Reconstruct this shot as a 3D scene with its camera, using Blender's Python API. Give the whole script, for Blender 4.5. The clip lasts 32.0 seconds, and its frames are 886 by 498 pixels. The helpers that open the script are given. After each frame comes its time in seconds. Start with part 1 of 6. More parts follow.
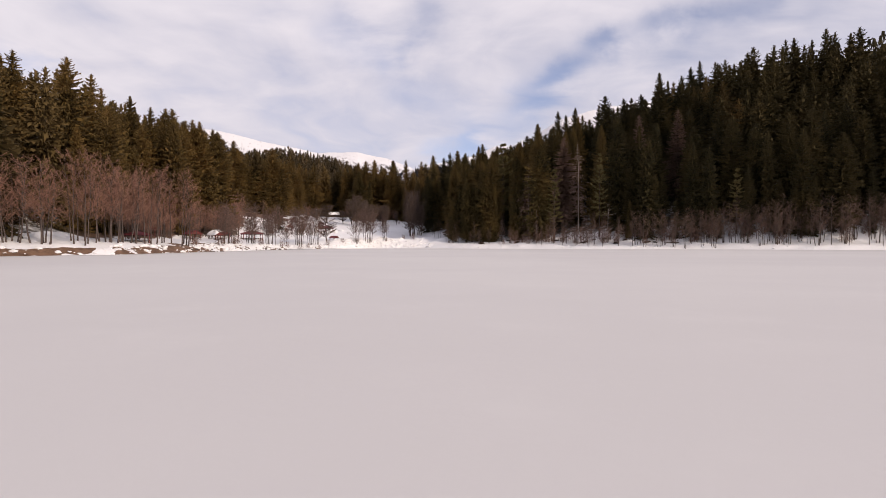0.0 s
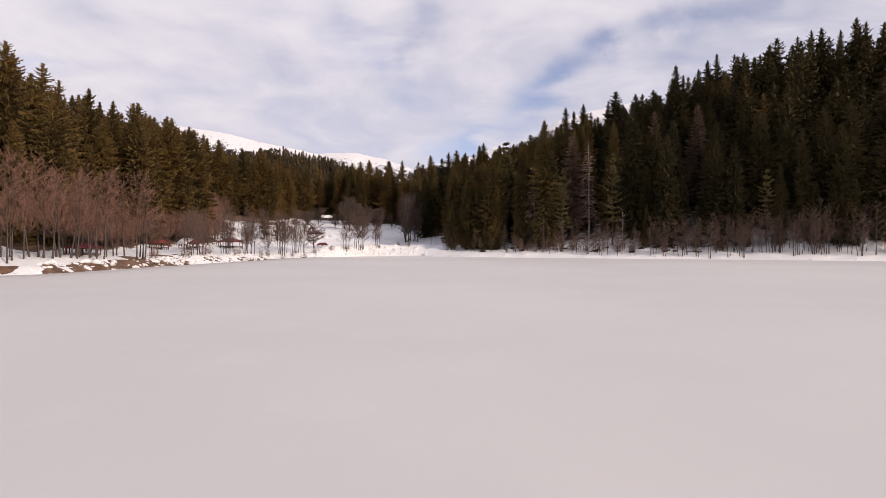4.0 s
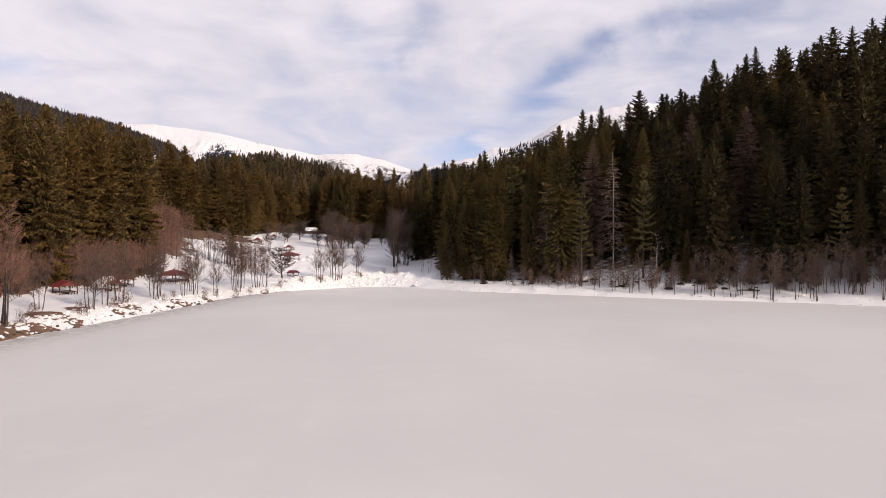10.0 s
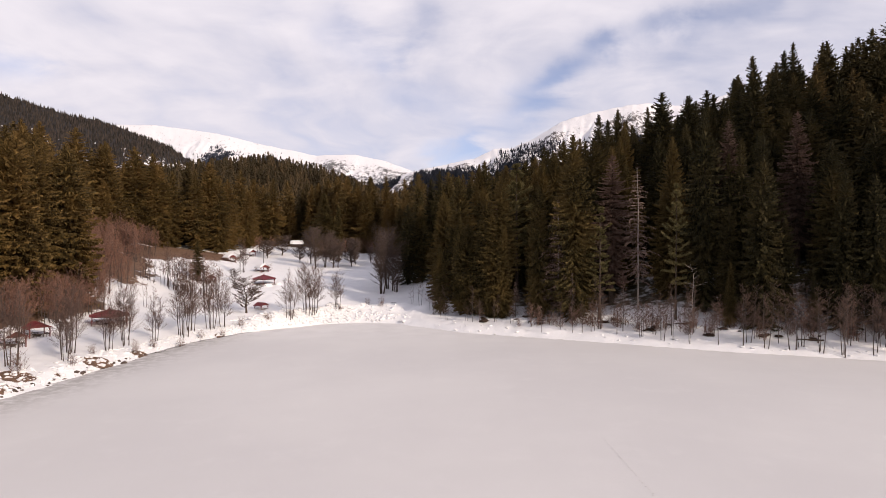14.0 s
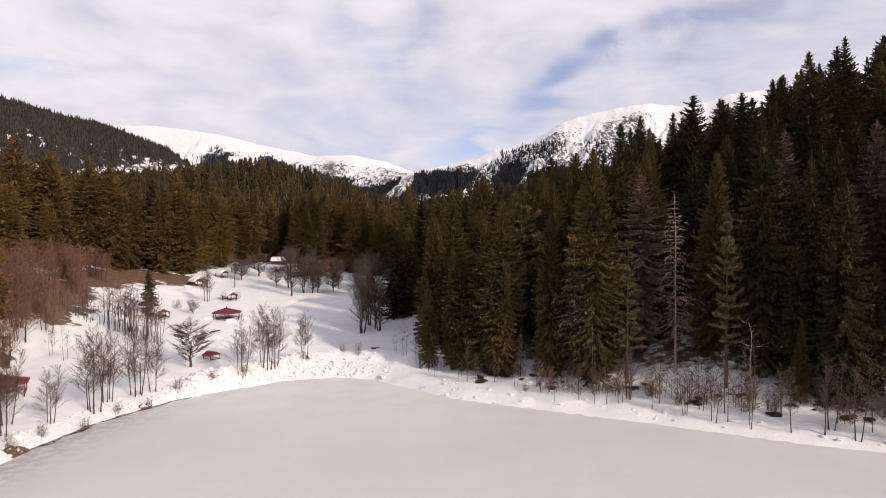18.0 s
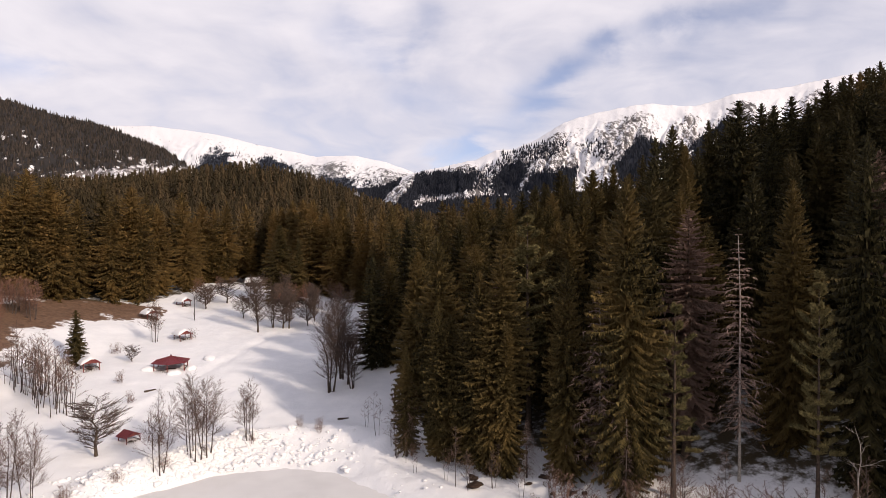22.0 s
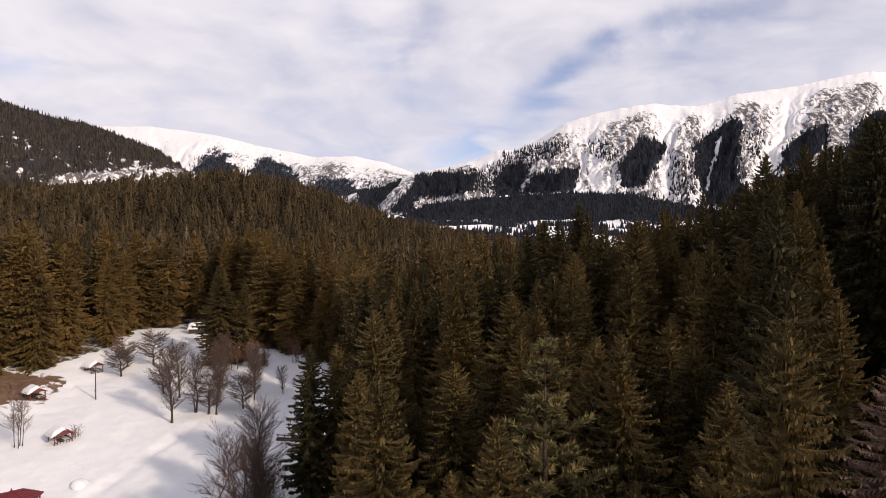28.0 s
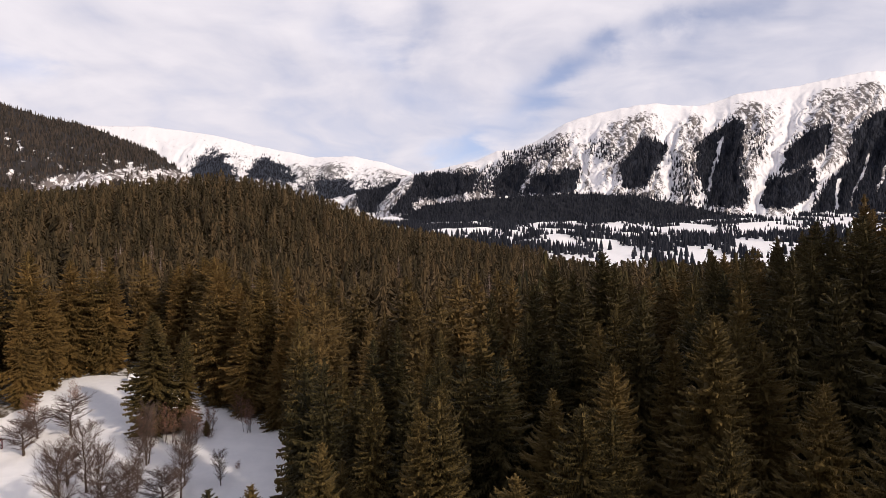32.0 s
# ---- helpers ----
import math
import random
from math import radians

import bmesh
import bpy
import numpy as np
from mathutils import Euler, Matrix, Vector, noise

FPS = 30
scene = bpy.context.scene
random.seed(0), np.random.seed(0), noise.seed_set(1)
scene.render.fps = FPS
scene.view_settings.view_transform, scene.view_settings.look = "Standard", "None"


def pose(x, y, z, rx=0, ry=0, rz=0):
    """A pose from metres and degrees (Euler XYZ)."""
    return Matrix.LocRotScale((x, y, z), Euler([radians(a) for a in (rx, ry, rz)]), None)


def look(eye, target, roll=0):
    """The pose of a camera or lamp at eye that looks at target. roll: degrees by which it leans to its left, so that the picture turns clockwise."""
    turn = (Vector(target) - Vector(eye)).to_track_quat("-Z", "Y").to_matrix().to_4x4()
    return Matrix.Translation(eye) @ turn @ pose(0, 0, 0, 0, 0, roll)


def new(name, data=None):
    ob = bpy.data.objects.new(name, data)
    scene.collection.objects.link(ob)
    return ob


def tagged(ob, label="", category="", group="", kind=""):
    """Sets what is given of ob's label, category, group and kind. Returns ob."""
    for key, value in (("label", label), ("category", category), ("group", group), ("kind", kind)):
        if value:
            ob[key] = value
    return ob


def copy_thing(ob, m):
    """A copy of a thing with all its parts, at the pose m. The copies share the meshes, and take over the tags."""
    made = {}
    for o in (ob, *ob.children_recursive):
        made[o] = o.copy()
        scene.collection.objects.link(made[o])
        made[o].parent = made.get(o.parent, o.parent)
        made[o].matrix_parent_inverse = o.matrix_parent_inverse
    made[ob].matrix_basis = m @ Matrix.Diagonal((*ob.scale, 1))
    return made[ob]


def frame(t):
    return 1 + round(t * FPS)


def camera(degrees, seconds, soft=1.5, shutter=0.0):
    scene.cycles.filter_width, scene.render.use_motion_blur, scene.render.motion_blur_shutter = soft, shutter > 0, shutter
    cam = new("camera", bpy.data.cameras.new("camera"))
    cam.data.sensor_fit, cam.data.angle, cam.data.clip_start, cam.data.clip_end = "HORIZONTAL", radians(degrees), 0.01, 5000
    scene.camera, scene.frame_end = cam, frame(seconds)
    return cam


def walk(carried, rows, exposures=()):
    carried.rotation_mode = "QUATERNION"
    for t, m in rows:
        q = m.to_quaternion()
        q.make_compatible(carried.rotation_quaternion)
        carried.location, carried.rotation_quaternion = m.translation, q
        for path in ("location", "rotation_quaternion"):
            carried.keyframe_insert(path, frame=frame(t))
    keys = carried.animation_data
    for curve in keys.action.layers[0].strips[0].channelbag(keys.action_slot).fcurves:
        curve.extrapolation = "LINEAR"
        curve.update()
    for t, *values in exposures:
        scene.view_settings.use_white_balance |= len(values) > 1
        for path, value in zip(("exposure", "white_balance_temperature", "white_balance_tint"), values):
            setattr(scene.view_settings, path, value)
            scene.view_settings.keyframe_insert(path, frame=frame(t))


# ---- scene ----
cam = camera(73.0, 32.0, soft=0.65)
PATH = [
    (0, pose(0.003, -0.003, 1.606, 89.405, 0.062, -0.033)),
    (1, pose(0.019, 3.309, 1.836, 89.422, 0.064, -0.067)),
    (2, pose(0.078, 6.858, 2.238, 89.438, 0.067, -0.094)),
    (3, pose(0.180, 10.625, 2.798, 89.454, 0.069, -0.115)),
    (4.5, pose(0.406, 16.646, 3.897, 89.475, 0.073, -0.136)),
    (6, pose(0.717, 23.064, 5.267, 89.494, 0.077, -0.145)),
    (8, pose(1.254, 32.152, 7.436, 89.517, 0.082, -0.142)),
    (10, pose(1.919, 41.750, 9.916, 89.536, 0.087, -0.122)),
    (12, pose(2.698, 51.770, 12.630, 89.552, 0.092, -0.090)),
    (14, pose(3.582, 62.137, 15.514, 89.564, 0.097, -0.049)),
    (16, pose(4.556, 72.793, 18.520, 89.572, 0.102, -0.001)),
    (18, pose(5.610, 83.697, 21.615, 89.577, 0.107, 0.051)),
    (20, pose(6.733, 94.821, 24.777, 89.578, 0.112, 0.103)),
    (22, pose(7.914, 106.155, 28.003, 89.576, 0.117, 0.152)),
    (24, pose(9.142, 117.704, 31.301, 89.570, 0.121, 0.195)),
    (26, pose(10.406, 129.489, 34.694, 89.561, 0.126, 0.230)),
    (28, pose(11.698, 141.545, 38.219, 89.548, 0.131, 0.252)),
    (30, pose(13.007, 153.926, 41.929, 89.532, 0.136, 0.260)),
    (32, pose(14.324, 166.698, 45.890, 89.512, 0.141, 0.250)),
]
walk(cam, PATH, exposures=((0.0, 0.0, 6500.0, 17.0), (6.0, 0.03, 6500.0, 17.0), (16.0, 0.13, 6500.0, 16.0), (32.0, 0.13, 6500.0, 15.0)))

# ---------------------------------------------------------------- light
SUN_FROM = Vector((0.675, -0.575, 0.450))
sun = new("sun", bpy.data.lights.new("sun", "SUN"))
sun.data.energy = 3.02
sun.data.angle = radians(2.0)
sun.data.color = (1.0, 0.86, 0.68)
sun.matrix_world = look(SUN_FROM * 100, (0, 0, 0))
sun.location = (120, -120, 220)

world = bpy.data.worlds.new("winter_sky")
scene.world = world
world.use_nodes = True


def build_sky(nt):
    """Blue Nishita sky behind a wide sheet of thin bright cloud with a few torn gaps."""
    N, L = nt.nodes, nt.links
    N.clear()

    def math_node(op, a, b=0.0, clamp=False):
        n = N.new("ShaderNodeMath")
        n.operation, n.use_clamp = op, clamp
        for i, v in enumerate((a, b)):
            if isinstance(v, (int, float)):
                n.inputs[i].default_value = v
            else:
                L.new(v, n.inputs[i])
        return n.outputs[0]

    out = N.new("ShaderNodeOutputWorld")
    bg = N.new("ShaderNodeBackground")
    sky = N.new("ShaderNodeTexSky")
    sky.sky_type = "NISHITA"
    sky.sun_disc = False
    sky.sun_elevation = radians(26.9)
    sky.sun_rotation = radians(130.4)
    sky.altitude = 1500
    tc = N.new("ShaderNodeTexCoord")
    sep = N.new("ShaderNodeSeparateXYZ")
    L.new(tc.outputs["Generated"], sep.inputs[0])
    X, Y, Z = sep.outputs
    # a flat cloud deck: direction divided by its height
    den = math_node("ADD", math_node("MAXIMUM", Z, 0.0), 0.16)
    U = math_node("DIVIDE", X, den)
    V = math_node("DIVIDE", Y, den)
    comb = N.new("ShaderNodeCombineXYZ")
    L.new(U, comb.inputs[0]), L.new(V, comb.inputs[1])
    warp = N.new("ShaderNodeTexNoise")
    warp.inputs["Scale"].default_value, warp.inputs["Detail"].default_value = 0.7, 3.0
    L.new(comb.outputs[0], warp.inputs["Vector"])
    mixv = N.new("ShaderNodeVectorMath")
    mixv.operation = "MULTIPLY_ADD"
    L.new(warp.outputs["Color"], mixv.inputs[0])
    mixv.inputs[1].default_value = (1.1, 1.1, 0.0)
    L.new(comb.outputs[0], mixv.inputs[2])
    rot = N.new("ShaderNodeMapping")
    rot.inputs["Rotation"].default_value = (0, 0, radians(-34))
    rot.inputs["Scale"].default_value = (1.0, 0.34, 1.0)
    rot.inputs["Location"].default_value = (SKY_SHIFT[0], SKY_SHIFT[1], 0.0)
    L.new(mixv.outputs[0], rot.inputs["Vector"])
    big = N.new("ShaderNodeTexNoise")
    big.inputs["Scale"].default_value, big.inputs["Detail"].default_value, big.inputs["Roughness"].default_value = 1.15, 7.0, 0.52
    L.new(rot.outputs[0], big.inputs["Vector"])
    fine = N.new("ShaderNodeTexNoise")
    fine.inputs["Scale"].default_value, fine.inputs["Detail"].default_value = 3.2, 8.0
    L.new(mixv.outputs[0], fine.inputs["Vector"])
    # the long torn gap over the valley's head
    el = math_node("DIVIDE", Z, math_node("MAXIMUM", Y, 0.05))
    az = math_node("DIVIDE", X, math_node("MAXIMUM", Y, 0.05))
    tear = N.new("ShaderNodeTexNoise")
    tear.inputs["Scale"].default_value, tear.inputs["Detail"].default_value, tear.inputs["Roughness"].default_value = 5.0, 6.0, 0.6
    L.new(tc.outputs["Generated"], tear.inputs["Vector"])
    el = math_node("ADD", el, math_node("MULTIPLY", math_node("SUBTRACT", tear.outputs["Fac"], 0.5), 0.13))
    az = math_node("ADD", az, math_node("MULTIPLY", math_node("SUBTRACT", fine.outputs["Fac"], 0.5), 0.16))

    def gap(a0, e0, a1, e1, width, amount):
        """A streak of thinner cloud between two bearings (sideways and upward slopes)."""
        la, le = a1 - a0, e1 - e0
        ll = la * la + le * le
        dx, dy = math_node("SUBTRACT", az, a0), math_node("SUBTRACT", el, e0)
        s = math_node("DIVIDE", math_node("ADD", math_node("MULTIPLY", dx, la), math_node("MULTIPLY", dy, le)), ll, clamp=True)
        ox = math_node("SUBTRACT", dx, math_node("MULTIPLY", s, la))
        oy = math_node("SUBTRACT", dy, math_node("MULTIPLY", s, le))
        r = math_node("ADD", math_node("MULTIPLY", ox, ox), math_node("MULTIPLY", oy, oy))
        g = math_node("POWER", 2.718, math_node("MULTIPLY", r, -1.0 / (width * width)))
        return math_node("MULTIPLY", g, amount)

    holes = None
    for spec in SKY_GAPS:
        g = gap(*spec)
        holes = g if holes is None else math_node("ADD", holes, g)
    overhead = N.new("ShaderNodeMapRange")
    overhead.interpolation_type = "SMOOTHSTEP"
    overhead.inputs["From Min"].default_value, overhead.inputs["From Max"].default_value, overhead.inputs["To Max"].default_value = 0.42, 0.95, 0.24
    L.new(Z, overhead.inputs["Value"])
    holes = math_node("ADD", holes, overhead.outputs[0])
    cover = math_node("SUBTRACT", math_node("ADD", math_node("MULTIPLY", big.outputs["Fac"], 0.75), math_node("MULTIPLY", fine.outputs["Fac"], 0.35)), holes)
    ramp = N.new("ShaderNodeMapRange")
    ramp.interpolation_type = "SMOOTHSTEP"
    ramp.inputs["From Min"].default_value, ramp.inputs["From Max"].default_value = 0.06, 0.60
    ramp.inputs["To Min"].default_value = 0.18
    L.new(cover, ramp.inputs["Value"])
    shade = N.new("ShaderNodeValToRGB")
    shade.color_ramp.elements[0].position, shade.color_ramp.elements[0].color = 0.30, (0.54, 0.55, 0.63, 1)
    shade.color_ramp.elements[1].position, shade.color_ramp.elements[1].color = 0.68, (0.87, 0.84, 0.855, 1)
    L.new(math_node("ADD", math_node("MULTIPLY", big.outputs["Fac"], 0.6), math_node("MULTIPLY", fine.outputs["Fac"], 0.4)), shade.inputs["Fac"])
    blue = N.new("ShaderNodeVectorMath")
    blue.operation = "SCALE"
    blue.inputs["Scale"].default_value = 0.12
    L.new(sky.outputs["Color"], blue.inputs[0])
    mix = N.new("ShaderNodeMixRGB")
    L.new(ramp.outputs[0], mix.inputs["Fac"])
    tint = N.new("ShaderNodeMixRGB")
    tint.blend_type = "MULTIPLY"
    tint.inputs["Fac"].default_value, tint.inputs["Color2"].default_value = 1.0, (1.06, 0.98, 1.06, 1)
    L.new(blue.outputs[0], tint.inputs["Color1"])
    L.new(tint.outputs[0], mix.inputs["Color1"])
    L.new(shade.outputs["Color"], mix.inputs["Color2"])
    L.new(mix.outputs[0], bg.inputs["Color"])
    bg.inputs["Strength"].default_value = SKY_STRENGTH
    L.new(bg.outputs[0], out.inputs["Surface"])


SKY_STRENGTH = 1.0
SKY_SHIFT = (0.3, 0.2)
SKY_GAPS = (
    (0.54, 0.392, 0.37, 0.362, 0.030, 0.15), (0.40, 0.366, 0.26, 0.325, 0.022, 0.13), (0.28, 0.335, 0.180, 0.276, 0.024, 0.17), (0.185, 0.27, 0.142, 0.240, 0.032, 0.17),
    (0.142, 0.225, 0.043, 0.172, 0.030, 0.10), (0.05, 0.172, 0.000, 0.148, 0.028, 0.26), (-0.17, 0.352, -0.09, 0.318, 0.036, 0.19), (-0.78, 0.315, -0.68, 0.292, 0.034, 0.20),
    (-0.08, 0.245, 0.05, 0.225, 0.026, 0.07), (0.30, 0.29, 0.80, 0.38, 0.09, 0.06), (-0.30, 0.37, -0.05, 0.40, 0.03, 0.08))
build_sky(world.node_tree)

# ---------------------------------------------------------------- materials


class Nodes:
    """A small writer of node trees."""

    def __init__(self, name):
        self.mat = bpy.data.materials.new(name)
        self.mat.use_nodes = True
        self.nt = self.mat.node_tree
        self.bsdf = self.nt.nodes["Principled BSDF"]

    def node(self, kind, **inputs):
        n = self.nt.nodes.new(kind)
        for k, v in inputs.items():
            self.put(n.inputs[k.replace("_", " ")], v)
        return n

    def put(self, socket, v):
        if hasattr(v, "is_output"):
            self.nt.links.new(v, socket)
        else:
            socket.default_value = v

    def noise(self, scale, detail=4.0, rough=0.55, vector=None):
        n = self.node("ShaderNodeTexNoise", Scale=scale, Detail=detail, Roughness=rough)
        self.put(n.inputs["Vector"], vector if vector is not None else self.place())
        return n.outputs["Fac"]

    def place(self):
        return self.node("ShaderNodeNewGeometry").outputs["Position"]

    def local(self):
        return self.node("ShaderNodeTexCoord").outputs["Object"]

    def calc(self, op, a, b=0.0, clamp=False):
        n = self.nt.nodes.new("ShaderNodeMath")
        n.operation, n.use_clamp = op, clamp
        self.put(n.inputs[0], a), self.put(n.inputs[1], b)
        return n.outputs[0]

    def step(self, v, lo, hi):
        n = self.node("ShaderNodeMapRange", Value=v)
        n.interpolation_type = "SMOOTHSTEP"
        n.inputs["From Min"].default_value, n.inputs["From Max"].default_value = lo, hi
        return n.outputs[0]

    def mix(self, fac, a, b):
        n = self.nt.nodes.new("ShaderNodeMixRGB")
        for s, v in zip(n.inputs, (fac, a, b)):
            self.put(s, (*v, 1) if isinstance(v, tuple) and len(v) == 3 else v)
        return n.outputs[0]

    def attr(self, name):
        n = self.nt.nodes.new("ShaderNodeAttribute")
        n.attribute_name = name
        return n.outputs["Fac"]

    def bump(self, height, strength=0.4, distance=0.1):
        n = self.node("ShaderNodeBump", Height=height, Strength=strength, Distance=distance)
        self.put(self.bsdf.inputs["Normal"], n.outputs[0])

    def done(self, color, rough=0.8, **more):
        self.put(self.bsdf.inputs["Base Color"], (*color, 1) if isinstance(color, tuple) else color)
        self.put(self.bsdf.inputs["Roughness"], rough)
        self.bsdf.inputs["Specular IOR Level"].default_value = more.get("spec", 0.3)
        self.bsdf.inputs["Metallic"].default_value = more.get("metal", 0.0)
        return self.mat


def foliage(name, dark, light, tip, spec=0.15):
    """Needles: every frond its own tone, every tree its own cast."""
    m = Nodes(name)
    isl = m.node("ShaderNodeNewGeometry").outputs["Random Per Island"]
    rnd = m.node("ShaderNodeObjectInfo").outputs["Random"]
    c = m.mix(m.step(isl, 0.1, 0.95), dark, light)
    c = m.mix(m.calc("MULTIPLY", m.step(rnd, 0.35, 1.0), 0.55), c, tip)
    c = m.mix(m.step(m.noise(0.12, 2.0), 0.45, 0.7), c, tip)
    return m.done(c, 0.75, spec=spec)


def forest_foliage(name, dark, light, warm):
    """Needles of massed trees, with broad patches of warmer and darker trees."""
    m = Nodes(name)
    isl = m.node("ShaderNodeNewGeometry").outputs["Random Per Island"]
    c = m.mix(m.calc("ADD", m.calc("MULTIPLY", isl, 0.45), 0.25), dark, light)
    c = m.mix(m.calc("MULTIPLY", m.step(m.attr("tone"), 0.35, 1.0), 0.75), c, warm)
    c = m.mix(m.calc("MULTIPLY", m.step(m.attr("tone"), 0.55, 0.0), 0.55), c, tuple(0.55 * v for v in dark))
    return m.done(c, 0.8, spec=0.1)


def bark(name, dark, light, scale=6.0):
    m = Nodes(name)
    n = m.noise(scale, 6.0, 0.65)
    c = m.mix(m.step(n, 0.3, 0.7), dark, light)
    m.bump(n, 0.5, 0.03)
    return m.done(c, 0.9, spec=0.15)


def paint(name, base, worn, scale=5.0, rough=0.6):
    m = Nodes(name)
    n = m.noise(scale, 6.0, 0.6)
    c = m.mix(m.step(n, 0.52, 0.72), base, worn)
    m.bump(m.noise(scale * 6, 3.0), 0.15, 0.01)
    return m.done(c, rough, spec=0.35)


def snow_material():
    """Old snow: soft relief, wind crust, thawed-out earth and needle litter."""
    m = Nodes("snow_ground")
    p = m.place()
    soft = m.noise(0.35, 6.0, 0.6, p)
    grain = m.noise(7.0, 5.0, 0.6, p)
    snow = m.mix(m.step(soft, 0.35, 0.7), (0.79, 0.785, 0.795), (0.85, 0.84, 0.845))
    grit = m.step(m.noise(2.2, 9.0, 0.7, p), 0.66, 0.8)
    snow = m.mix(m.calc("MULTIPLY", grit, 0.18), snow, (0.34, 0.27, 0.21))
    earth_n = m.noise(1.1, 8.0, 0.7, p)
    earth = m.mix(m.step(earth_n, 0.3, 0.7), (0.085, 0.048, 0.031), (0.22, 0.130, 0.084))
    earth = m.mix(m.step(m.noise(9.0, 3.0, 0.6, p), 0.5, 0.7), earth, (0.16, 0.105, 0.065))
    edge = m.calc("ADD", m.attr("earth"), m.calc("MULTIPLY", m.calc("SUBTRACT", m.noise(0.22, 7.0, 0.62, p), 0.5), 1.5))
    mask = m.step(edge, 0.46, 0.56)
    c = m.mix(mask, snow, earth)
    lit = m.step(m.calc("ADD", m.attr("litter"), m.calc("MULTIPLY", m.calc("SUBTRACT", m.noise(0.6, 8.0, 0.7, p), 0.5), 1.3)), 0.45, 0.75)
    c = m.mix(lit, c, m.mix(m.step(grain, 0.3, 0.7), (0.045, 0.035, 0.02), (0.09, 0.065, 0.035)))
    m.bump(m.calc("ADD", m.calc("MULTIPLY", soft, 1.0), m.calc("MULTIPLY", grain, 0.12)), 0.55, 0.5)
    return m.done(c, 0.65, spec=0.25)


def lake_material():
    m = Nodes("frozen_lake_surface")
    p = m.place()
    broad = m.noise(0.03, 4.0, 0.55, p)
    mid = m.noise(0.25, 6.0, 0.6, p)
    c = m.mix(m.step(broad, 0.35, 0.65), (0.595, 0.58, 0.578), (0.64, 0.625, 0.618))
    c = m.mix(m.calc("MULTIPLY", m.step(mid, 0.5, 0.75), 0.35), c, (0.67, 0.655, 0.648))
    c = m.mix(m.calc("MULTIPLY", m.attr("thaw"), m.step(m.noise(0.8, 6.0, 0.6, p), 0.35, 0.6)), c, (0.40, 0.385, 0.375))
    c = m.mix(m.calc("MULTIPLY", m.attr("drift"), m.step(m.noise(0.2, 4.0, 0.5, p), 0.1, 0.75)), c, (0.72, 0.705, 0.70))
    m.bump(m.calc("ADD", mid, m.calc("MULTIPLY", m.noise(3.0, 5.0, 0.6, p), 0.2)), 0.12, 0.2)
    return m.done(c, 0.7, spec=0.25)


def mountain_material(name, rock, wood, scree):
    """Snow on a high slope: rock and scrub break through, woods stand in their own places."""
    m = Nodes(name)
    p = m.place()
    n2 = m.noise(0.02, 7.0, 0.68, p)
    fine = m.noise(0.085, 7.0, 0.80, p)
    fall = m.node("ShaderNodeMapping", Vector=p)
    fall.inputs["Scale"].default_value = (1.0, 0.45, 0.42)
    streak = m.noise(0.045, 9.0, 0.74, fall.outputs[0])
    broken = m.calc("ADD", m.calc("MULTIPLY", streak, 0.62), m.calc("MULTIPLY", fine, 0.48))
    broken = m.calc("ADD", broken, m.calc("MULTIPLY", m.calc("SUBTRACT", m.attr("scrub"), 0.5), 0.20))
    rocky = m.step(broken, rock, rock + 0.03)
    stone = m.mix(m.step(n2, 0.35, 0.65), scree, tuple(0.4 * v for v in scree))
    c = m.mix(m.calc("MULTIPLY", rocky, 0.92), (0.74, 0.73, 0.745), stone)
    stand = m.calc("ADD", m.attr("stand"), m.calc("ADD", m.calc("MULTIPLY", m.calc("SUBTRACT", n2, 0.5), 0.7), m.calc("MULTIPLY", m.calc("SUBTRACT", fine, 0.5), 1.1)))
    c = m.mix(m.step(stand, 0.46, 0.54), c, m.mix(fine, wood, tuple(2.0 * v for v in wood)))
    m.bump(m.calc("ADD", streak, m.calc("MULTIPLY", fine, 0.5)), 0.35, 4.0)
    return m.done(c, 0.85, spec=0.1)


M_SNOW = snow_material()
M_LAKE = lake_material()
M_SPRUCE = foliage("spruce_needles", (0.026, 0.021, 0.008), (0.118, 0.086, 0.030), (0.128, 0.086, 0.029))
# the same spruce needles darkened: the east bank's shade put into the colour
M_SHADE_SPRUCE = foliage("shaded_spruce_needles", (0.015, 0.014, 0.0065), (0.058, 0.048, 0.018), (0.068, 0.050, 0.018))
M_PINE = foliage("pine_needles", (0.070, 0.060, 0.026), (0.18, 0.148, 0.062), (0.19, 0.150, 0.062))
M_DEAD = foliage("dead_twigs", (0.085, 0.058, 0.048), (0.26, 0.175, 0.142), (0.27, 0.19, 0.155))
M_FOREST = forest_foliage("forest_needles", (0.050, 0.037, 0.016), (0.132, 0.091, 0.036), (0.152, 0.098, 0.037))
# spruce needles brightened and warmed: sunlight put into the colour
M_SUNLIT_SPRUCE = foliage("sunlit_needles", (0.053, 0.037, 0.013), (0.149, 0.096, 0.031), (0.167, 0.101, 0.032))
# M_FOREST darkened, for the twig shade that the solid far crowns lack
M_RIDGE_FOREST = forest_foliage("darkened_ridge_needles", (0.030, 0.024, 0.013), (0.080, 0.058, 0.029), (0.098, 0.065, 0.032))
M_DRY_NEEDLES = foliage("dry_needles", (0.085, 0.055, 0.043), (0.17, 0.110, 0.085), (0.18, 0.115, 0.088))
M_FAR_FOREST = forest_foliage("far_forest_needles", (0.024, 0.022, 0.020), (0.060, 0.049, 0.041), (0.080, 0.060, 0.048))
# far needles tinted blue: the haze of distance put into the colour
M_BLUE_FOREST = forest_foliage("hazed_far_forest", (0.012, 0.014, 0.021), (0.025, 0.029, 0.040), (0.030, 0.031, 0.040))
